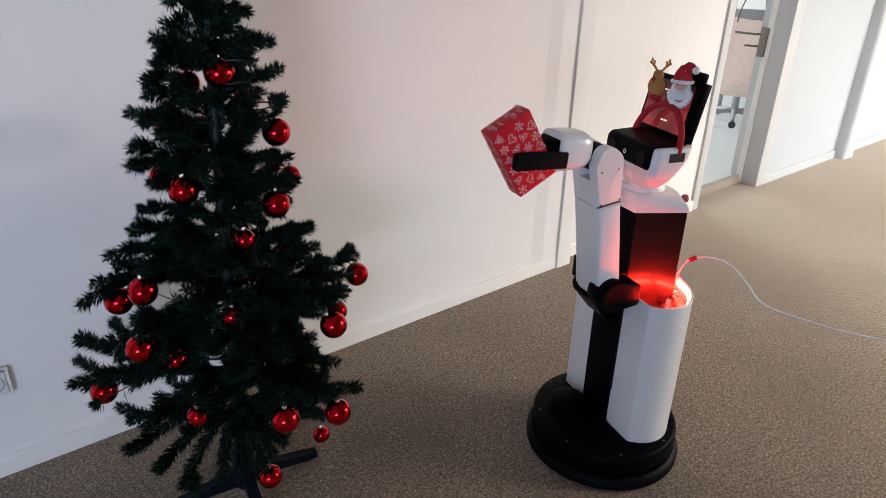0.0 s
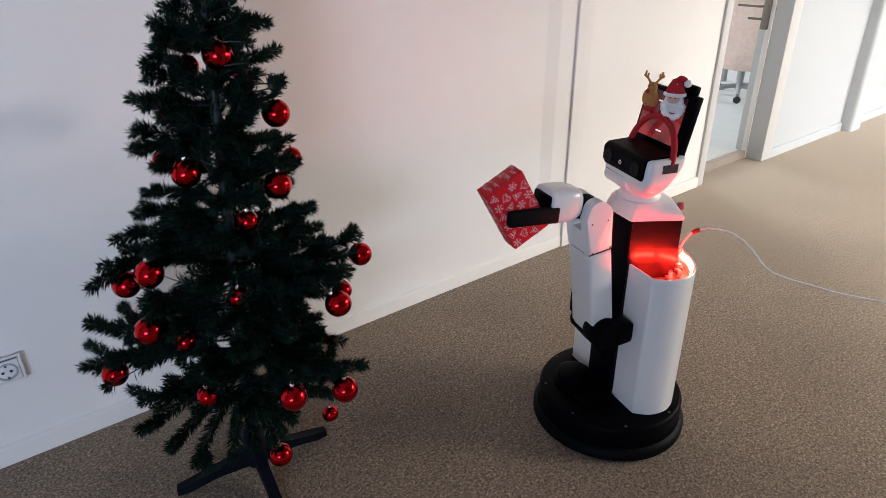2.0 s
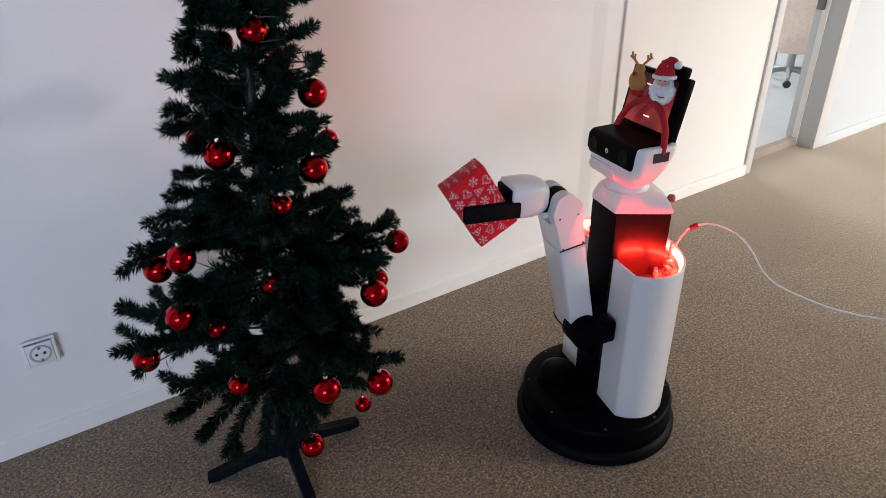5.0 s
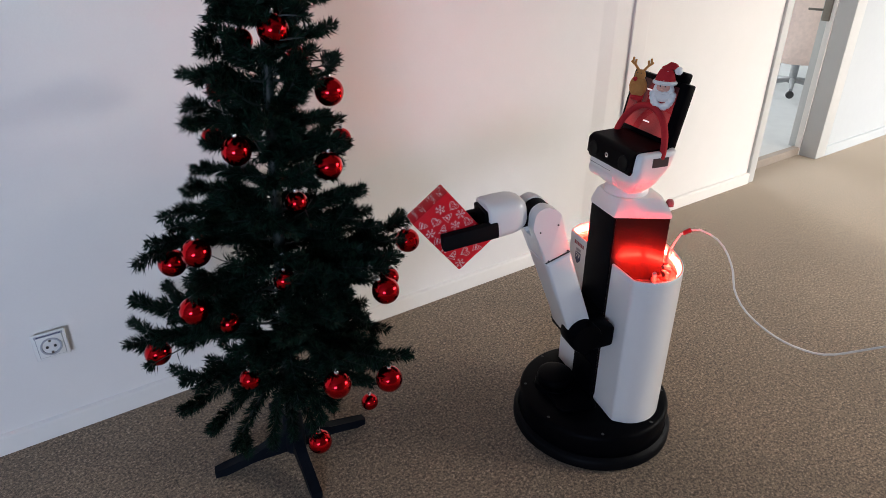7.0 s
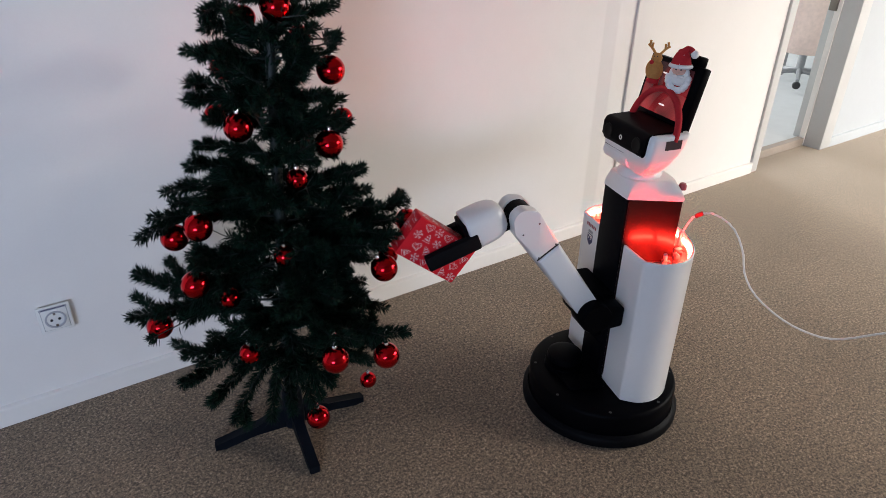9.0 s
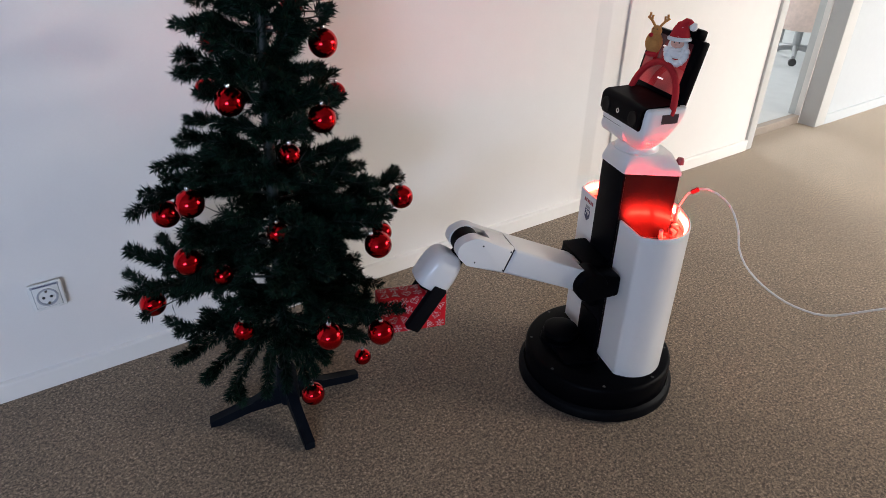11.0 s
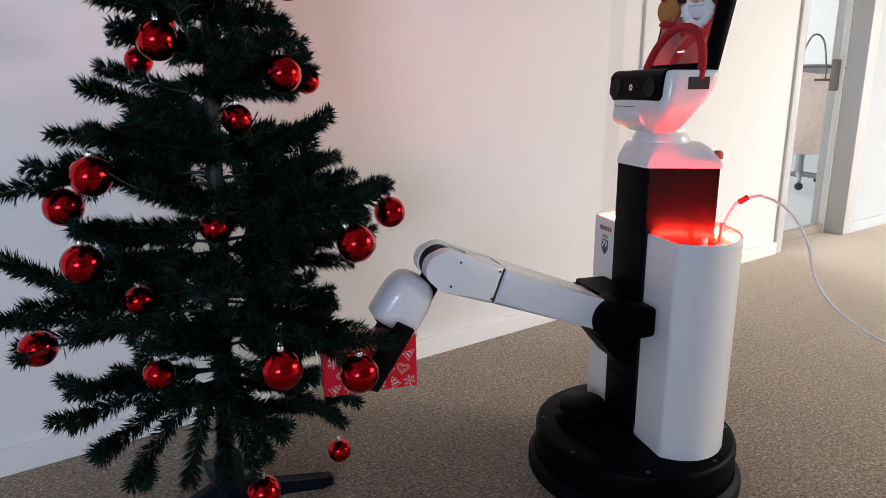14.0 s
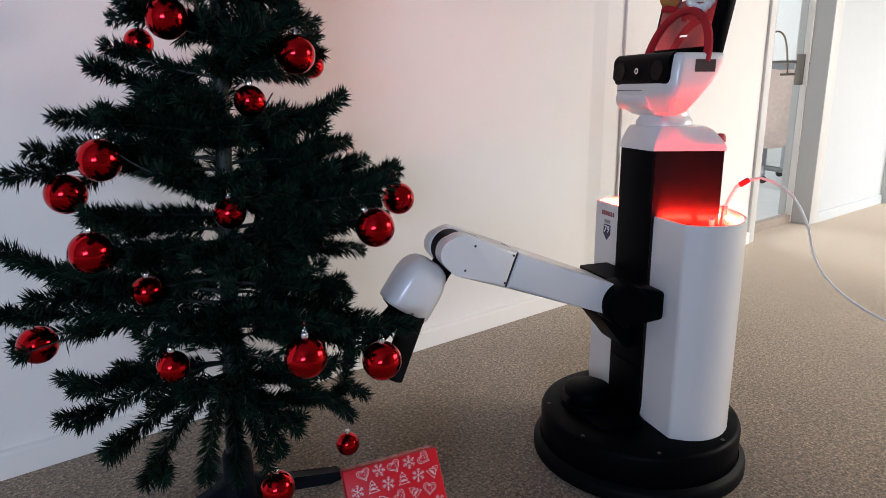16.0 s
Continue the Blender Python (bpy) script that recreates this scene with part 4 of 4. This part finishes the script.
# ---------------------------------------------------------------- headband with two plush figures, on the robot's head
band = tagged(empty("headband"), "red felt headband with two plush ornaments, taped on the robot's head", "headband")
arch = [(-0.004 - 0.022 * math.sin(a), 0.026 + 0.091 * math.cos(a), 0.842 + 0.098 * math.sin(a)) for a in np.linspace(0, math.pi, 25)]
part("hoop", tube(arch, 0.0078, 12), M_FELT_RED, band)
bm = bmesh.new()
ball(bm, (0, 0, 0.0), 0.024, 16, 0, (0.55, 0.9, 1.1))
ball(bm, (0.008, 0, -0.003), 0.019, 14, 0, (0.5, 0.95, 0.9))
ball(bm, (0.002, 0.003, 0.028), 0.013, 14, 0, (0.7, 1, 1))
ball(bm, (0.016, -0.004, 0.020), 0.0052, 10, 1)
for s in (1, -1):
    ball(bm, (0.009, 0.004 * s + 0.002, 0.033), 0.0016, 8, 2)
    base = (0.0, 0.006 * s + 0.003, 0.038)
    add_tube(bm, bend([base, (0, base[1] + 0.010 * s, 0.050), (0, base[1] + 0.020 * s, 0.058)], 4), 0.003, 6, 0)
    for k in range(2):
        q = (0, base[1] + (0.010 + 0.006 * k) * s, 0.050 + 0.005 * k)
        add_tube(bm, [q, (0, q[1] - 0.001 * s, q[2] + 0.012)], 0.0026, 6, 0)
ball(bm, (0.004, 0, -0.026), 0.012, 12, 1, (0.7, 1.3, 0.6))
deer = part("plush_reindeer", bm, [M_FELT_BROWN, M_FELT_RED, M_DARK], band, "brown felt reindeer with a red nose")
deer.matrix_basis = pose(-0.028, -0.030, 0.974, 0, 0, 35)
bm = bmesh.new()
ball(bm, (0, 0, 0), 0.02, 16, 0, (0.6, 1.1, 1.15))
for k in range(11):
    a = math.pi * (1.0 + k / 10)
    ball(bm, (0.004, 0.020 * math.cos(a), -0.006 + 0.026 * math.sin(a)), 0.0078, 10, 0)
ball(bm, (0.008, 0, 0.010), 0.014, 14, 2, (0.5, 1.0, 0.8))
ball(bm, (0.017, 0, 0.006), 0.004, 8, 2)
for s in (1, -1):
    ball(bm, (0.0145, 0.005 * s, 0.013), 0.0017, 8, 3)
    ball(bm, (0.013, 0.006 * s, -0.001), 0.006, 10, 0, (0.7, 1.3, 0.6))
add_lathe(bm, [(0, 0.016), (0.021, 0.018), (0.020, 0.026), (0.016, 0.038), (0.009, 0.050), (0, 0.054)], 18, mat=1, m=Matrix.Diagonal((0.7, 1, 1, 1)))
add_tube(bm, bend([(0, 0.003, 0.047), (0, 0.012, 0.053), (0, 0.021, 0.047)], 4), [0.008] * 4 + [0.006] * 4 + [0.004], 8, 1)
ball(bm, (0.001, 0.024, 0.044), 0.0085, 12, 0)
add_tube(bm, [(0.014 * math.cos(t) * 1.05, 0.021 * math.sin(t), 0.0185) for t in np.linspace(0, 2 * math.pi, 20)], 0.0042, 8, 0)
for k in range(12):
    a, h = 2.4 * k, 0.024 + 0.0022 * k
    r = 0.021 - 0.36 * (h - 0.018)
    ball(bm, (0.7 * r * math.cos(a), r * math.sin(a), h), 0.0014, 6, 0)
gnome = part("plush_gnome", bm, [M_FELT_WHITE, M_FELT_RED, M_FELT_SKIN, M_DARK], band, "white-bearded felt figure in a red spotted cap")
gnome.matrix_basis = pose(-0.041, 0.047, 0.978, 0, 0, 38) @ Matrix.Scale(1.12, 4)
for y in (-0.028, 0.043):
    part("spring", tube([(-0.036, y, 0.932), (-0.042, y, 0.958)], 0.005, 8), M_FELT_RED, band)

# ---------------------------------------------------------------- gift
GIFT = (0.172, 0.052, 0.104)
gift = tagged(empty("gift_box"), "small box in red wrapping paper with white hearts, snowflakes and trees", "gift")
gl, gt, gh = (v / 2 for v in GIFT)
part("parcel", box((-gl, -gt, -gh), (gl, gt, gh), 0.003, 2), M_PAPER, gift, "creased red wrapping paper")
part("paper_fold", prism([(-gl + 0.002, -gt * 0.2), (-gl + 0.05, 0.003), (-gl + 0.05, 0.006), (-gl + 0.002, gt * 0.6)], gh - 0.001, gh + 0.0012, "z"), M_PAPER, gift)
part("paper_fold", box((-gl + 0.004, -0.004, -gh - 0.0012), (gl - 0.004, 0.0, -gh + 0.001)), M_PAPER, gift)


def stroke(bm, pts, w):
    """A flat printed line of width w in the x-z plane."""
    for a, b in zip(pts, pts[1:]):
        a, b = Vector((a[0], 0, a[1])), Vector((b[0], 0, b[1]))
        d = (b - a)
        if d.length < 1e-6:
            continue
        nrm = Vector((-d.z, 0, d.x)).normalized() * w / 2
        e = d.normalized() * w * 0.3
        bm.faces.new([bm.verts.new(v) for v in (a - nrm - e, b - nrm + e, b + nrm + e, a + nrm - e)])


def flake(bm, s=0.0115):
    for k in range(6):
        a = k * math.pi / 3
        u = (math.cos(a), math.sin(a))
        stroke(bm, [(0, 0), (s * u[0], s * u[1])], 0.0010)
        for f in (0.45, 0.72):
            for t in (0.9, -0.9):
                b = a + t
                stroke(bm, [(f * s * u[0], f * s * u[1]), (f * s * u[0] + 0.3 * s * math.cos(b), f * s * u[1] + 0.3 * s * math.sin(b))], 0.0008)


def heart(bm, s=0.0120):
    pts = [(0.06 * s * 16 * math.sin(t) ** 3, 0.06 * s * (13 * math.cos(t) - 5 * math.cos(2 * t) - 2 * math.cos(3 * t) - math.cos(4 * t))) for t in np.linspace(0, 2 * math.pi, 28)]
    stroke(bm, pts, 0.0009)
    stroke(bm, [(x * 0.72, y * 0.72) for x, y in pts], 0.0007)
    stroke(bm, [(0.3 * s * math.cos(t), 0.12 * s + 0.3 * s * math.sin(t)) for t in np.linspace(0, 5, 12)], 0.0007)


def little_tree(bm, s=0.011):
    for k in range(3):
        w, z = s * (0.9 - 0.2 * k), -s * 0.7 + k * s * 0.55
        stroke(bm, [(-w, z), (w, z), (0, z + s * 0.75), (-w, z)], 0.0009)
    stroke(bm, [(-0.002, -s * 0.2), (0.002, -s * 0.2)], 0.003)


motif = []
for fn in (flake, heart, little_tree, heart):
    bm = bmesh.new()
    fn(bm)
    motif.append(bm_mesh("print_motif", bm, M_PRINT, False))
for s in (1, -1):
    for i in range(6):
        for j in range(4):
            x, z = -gl + 0.015 + 0.0275 * i + (0.012 if j % 2 else 0), -gh + 0.013 + 0.0262 * j
            if x > gl - 0.012:
                continue
            o = new("print_motif", motif[(i * 2 + j * 3 + (i * j) % 2) % 4])
            o.parent = gift
            o.matrix_basis = pose(x, s * (gt + 0.0006), z, 0, rng.uniform(-60, 60), 0)
for i in range(6):
    for j in range(2):
        o = new("print_motif", motif[(i + 2 * j) % 4])
        o.parent = gift
        o.matrix_basis = pose(-gl + 0.016 + 0.028 * i, -0.0125 + 0.025 * j, gh + 0.0018, 90, 0, rng.uniform(-60, 60))


for s in (1, -1):
    for i in range(2):
        for j in range(4):
            o = new("print_motif", motif[(i + 3 * j) % 4])
            o.parent = gift
            o.matrix_basis = pose(s * (gl + 0.0006), -0.0125 + 0.025 * i, -gh + 0.014 + 0.0255 * j, rng.uniform(-40, 40), 0, 90)
for i in range(6):
    for j in range(2):
        o = new("print_motif", motif[(i + j) % 4])
        o.parent = gift
        o.matrix_basis = pose(-gl + 0.016 + 0.028 * i, -0.0125 + 0.025 * j, -gh - 0.0018, 90, 0, rng.uniform(-60, 60))


# ---------------------------------------------------------------- charging cable, in short stiff links
cable = tagged(empty("charging_cable"), "thin white braided cable with a red clip, running over the carpet", "cable")
LINKS = 40
link_me = bm_mesh("cable_link", tube([(-0.003, 0, 0), (0.028, 0, 0)], 0.0027, 7), M_CABLE)
links = []
for k in range(LINKS):
    o = new("cable_link", link_me)
    o.parent = cable
    links.append(o)
clip = part("cable_clip", add_box(bmesh.new(), (-0.011, -0.006, -0.005), (0.011, 0.006, 0.005), 0.0025), M_FELT_RED, cable, "red cable clip")


# ---------------------------------------------------------------- motion
# seconds, robot's place and heading, torso lift
ROBOT = [
    (0.0, 2.041, -0.896, 166.2, 0.096), (0.5, 2.044, -0.894, 166.0, 0.070), (1.0, 2.045, -0.895, 165.8, 0.046), (1.5, 2.043, -0.895, 165.6, 0.021),
    (2.0, 2.045, -0.894, 165.3, -0.004), (2.5, 2.041, -0.890, 164.8, -0.006), (3.0, 1.997, -0.865, 163.8, -0.006), (3.5, 1.949, -0.840, 163.2, -0.004),
    (4.0, 1.932, -0.824, 163.0, -0.003), (6.5, 1.872, -0.790, 164.0, -0.003), (7.0, 1.872, -0.797, 164.2, -0.001), (7.5, 1.906, -0.803, 164.3, -0.003),
    (8.0, 1.905, -0.802, 164.3, -0.003), (8.5, 1.906, -0.803, 164.0, -0.004), (9.0, 1.911, -0.812, 163.7, -0.002), (11.5, 1.920, -0.810, 162.3, 0.0),
    (12.0, 1.920, -0.807, 162.2, 0.0), (12.5, 1.919, -0.806, 161.4, 0.0), (13.0, 1.915, -0.812, 160.6, 0.0), (13.5, 1.896, -0.798, 160.4, 0.0),
    (14.0, 1.877, -0.775, 160.4, 0.0), (14.5, 1.877, -0.772, 160.3, 0.0), (15.0, 1.872, -0.773, 160.2, 0.0), (15.5, 1.874, -0.773, 160.1, 0.0),
    (16.0, 1.876, -0.771, 160.1, 0.0),
]
# seconds, shoulder height, arm angle, hand angle
ARM = [
    (0.0, 0.575, 82.2, 3.6), (0.5, 0.523, 82.0, 3.9), (1.0, 0.473, 81.9, 4.1), (1.5, 0.424, 82.2, 4.3), (2.0, 0.373, 82.0, 4.3), (2.5, 0.368, 82.0, 4.1), (3.0, 0.369, 81.8, 5.0),
    (3.5, 0.374, 81.5, 6.6), (4.0, 0.373, 82.0, 7.2), (4.2, 0.373, 81.6, 6.6), (6.3, 0.372, 70.6, -6.4), (6.5, 0.372, 69.6, -7.0), (7.0, 0.375, 69.5, -6.9), (7.5, 0.375, 70.6, -6.6),
    (8.0, 0.372, 69.3, -8.3), (8.5, 0.371, 61.2, -15.0), (9.0, 0.372, 54.5, -20.0), (9.2, 0.373, 52.0, -22.5), (11.3, 0.391, 22.0, -57.4), (11.5, 0.391, 21.9, -57.4),
    (12.0, 0.390, 22.0, -57.2), (12.5, 0.391, 21.4, -56.6), (13.0, 0.393, 20.2, -57.2), (14.0, 0.391, 20.1, -57.6), (15.0, 0.388, 20.9, -57.4), (16.0, 0.388, 20.7, -57.0),
]
# seconds, turn of the head
PAN = [(0.0, -4.0), (2.5, -4.0), (3.0, -3.0), (3.5, 4.0), (4.2, 4.0), (7.0, 3.0), (9.0, 2.0), (12.0, 0.0), (16.0, 0.0)]
# seconds, opening of the fingers in degrees
GRIP = [(0.0, 0.0), (15.6, 0.0), (15.8, 9.0), (16.0, 26.0)]
HAND_IN = Matrix.Translation((0.225, 0.041, 0.033)) @ pose(0, 0, 0, 0, -57.1) @ Matrix.Translation((-0.010, 0, 0))


def between(rows, t):
    if t <= rows[0][0]:
        return rows[0][1:]
    for a, b in zip(rows, rows[1:]):
        if t <= b[0]:
            f = (t - a[0]) / (b[0] - a[0])
            return tuple(p + (q - p) * f for p, q in zip(a[1:], b[1:]))
    return rows[-1][1:]


def robot_at(t):
    x, y, a, _ = between(ROBOT, t)
    return pose(x, y, 0, 0, 0, a)


def arm_at(t):
    z, a, _ = between(ARM, t)
    return pose(0.13, 0, z, 0, -a, 0)


def hand_at(t):
    _, _, h = between(ARM, t)
    return Matrix.Translation((arm_at(t) @ Matrix.Translation((AL, 0, 0))).translation) @ pose(0, 0, 0, 0, -h, 0)


def finger_at(t, s):
    g = between(GRIP, t)[0]
    return Matrix.Translation((0.150, 0.041 + s * 0.0405, 0.012)) @ pose(0, 0, 0, 0, 0, s * g)


CABLE_SHAPES = [
    (0.0, [(-0.142, 0.046, 0.55), (-0.157, 0.047, 0.580), (-0.176, 0.053, 0.600), (-0.206, 0.080, 0.613), (-0.249, 0.120, 0.602), (-0.287, 0.155, 0.556), (-0.322, 0.186, 0.502), (-0.363, 0.223, 0.481), (-0.428, 0.282, 0.464), (-0.493, 0.339, 0.450), (-0.60, 0.435, 0.445), (-0.80, 0.62, 0.46), (-1.20, 0.98, 0.52)]),
    (4.2, [(-0.142, 0.046, 0.55), (-0.157, 0.047, 0.580), (-0.178, 0.056, 0.604), (-0.213, 0.088, 0.619), (-0.261, 0.131, 0.608), (-0.296, 0.162, 0.576), (-0.327, 0.190, 0.534), (-0.355, 0.216, 0.515), (-0.406, 0.262, 0.503), (-0.466, 0.315, 0.490), (-0.57, 0.41, 0.486), (-0.80, 0.62, 0.50), (-1.20, 0.98, 0.56)]),
    (6.4, [(-0.142, 0.046, 0.55), (-0.157, 0.047, 0.580), (-0.172, 0.050, 0.598), (-0.200, 0.076, 0.614), (-0.242, 0.113, 0.586), (-0.270, 0.139, 0.524), (-0.285, 0.152, 0.456), (-0.316, 0.180, 0.398), (-0.370, 0.229, 0.348), (-0.423, 0.277, 0.324), (-0.475, 0.324, 0.326), (-0.56, 0.40, 0.385), (-0.90, 0.70, 0.62)]),
    (16.0, [(-0.142, 0.046, 0.55), (-0.157, 0.047, 0.580), (-0.172, 0.050, 0.598), (-0.200, 0.076, 0.614), (-0.242, 0.113, 0.586), (-0.270, 0.139, 0.524), (-0.285, 0.152, 0.456), (-0.316, 0.180, 0.398), (-0.370, 0.229, 0.348), (-0.423, 0.277, 0.324), (-0.475, 0.324, 0.326), (-0.56, 0.40, 0.385), (-0.90, 0.70, 0.62)]),
]


def cable_line(t):
    for (t0, a), (t1, b) in zip(CABLE_SHAPES, CABLE_SHAPES[1:]):
        if t <= t1:
            f = (t - t0) / (t1 - t0)
            pts = [Vector(p).lerp(Vector(q), f) for p, q in zip(a, b)]
            break
    lift = robot_at(t)
    fine = [lift @ p for p in bend(pts, 16)]
    out, want, run = [fine[0]], 0.025, 0.0
    for p, q in zip(fine, fine[1:]):
        d = (q - p).length
        while run + d >= want and d > 1e-9:
            f = (want - run) / d
            p = p.lerp(q, f)
            out.append(p)
            d, run = (q - p).length, 0.0
        run += d
    return out


def motions():
    walk(robot, [(r[0], robot_at(r[0])) for r in ROBOT])
    ts = sorted({r[0] for r in ROBOT} | {r[0] for r in ARM})
    walk(torso, [(r[0], pose(0, 0, r[4])) for r in ROBOT])
    walk(head, [(r[0], pose(0, 0, r[4], 0, 0, *between(PAN, r[0]))) for r in ROBOT])
    walk(band, [(r[0], robot_at(r[0]) @ pose(0, 0, r[4], 0, 0, *between(PAN, r[0]))) for r in ROBOT])
    walk(mount, [(r[0], pose(0, 0, r[1])) for r in ARM])
    walk(upper, [(t, arm_at(t)) for t in ts])
    walk(hand, [(t, hand_at(t)) for t in ts])
    for fo, s in fingers:
        walk(fo, [(r[0], finger_at(r[0], s)) for r in GRIP])
    held = [(t, robot_at(t) @ hand_at(t) @ HAND_IN) for t in ts if t < 15.6] + [(15.6, robot_at(15.6) @ hand_at(15.6) @ HAND_IN), (15.7, robot_at(15.7) @ hand_at(15.7) @ HAND_IN)]
    last = held[-1][1]
    turn = last.to_3x3().to_4x4()
    a = last.translation
    drop = [(15.8, Matrix.Translation((a.x, a.y, a.z - 0.072)) @ turn @ pose(0, 0, 0, 0, 1, 0)),
            (15.9, Matrix.Translation((a.x + 0.005, a.y - 0.02, a.z - 0.165)) @ turn @ pose(0, 0, 0, 8, -17, 0)),
            (16.0, Matrix.Translation((a.x - 0.03, a.y - 0.075, 0.104)) @ turn @ pose(0, 0, 0, 26, 5, 0))]
    walk(gift, held + drop)
    times = [0.0, 0.5, 1.0, 1.5, 2.0, 2.5, 3.0, 3.5, 4.2, 5.2, 6.4, 7.0, 7.5, 9.0, 12.0, 13.0, 13.5, 14.0, 16.0]
    lines = [(t, cable_line(t)) for t in times]
    for k, o in enumerate(links):
        rows = []
        for t, ln in lines:
            p, q = ln[k], ln[k + 1]
            rows.append((t, Matrix.Translation(p) @ (q - p).to_track_quat("X", "Z").to_matrix().to_4x4()))
        walk(o, rows)
    rows = []
    for t, ln in lines:
        p, q = ln[2], ln[3]
        rows.append((t, Matrix.Translation(p.lerp(q, 0.7)) @ (q - p).to_track_quat("X", "Z").to_matrix().to_4x4()))
    walk(clip, rows)


motions()
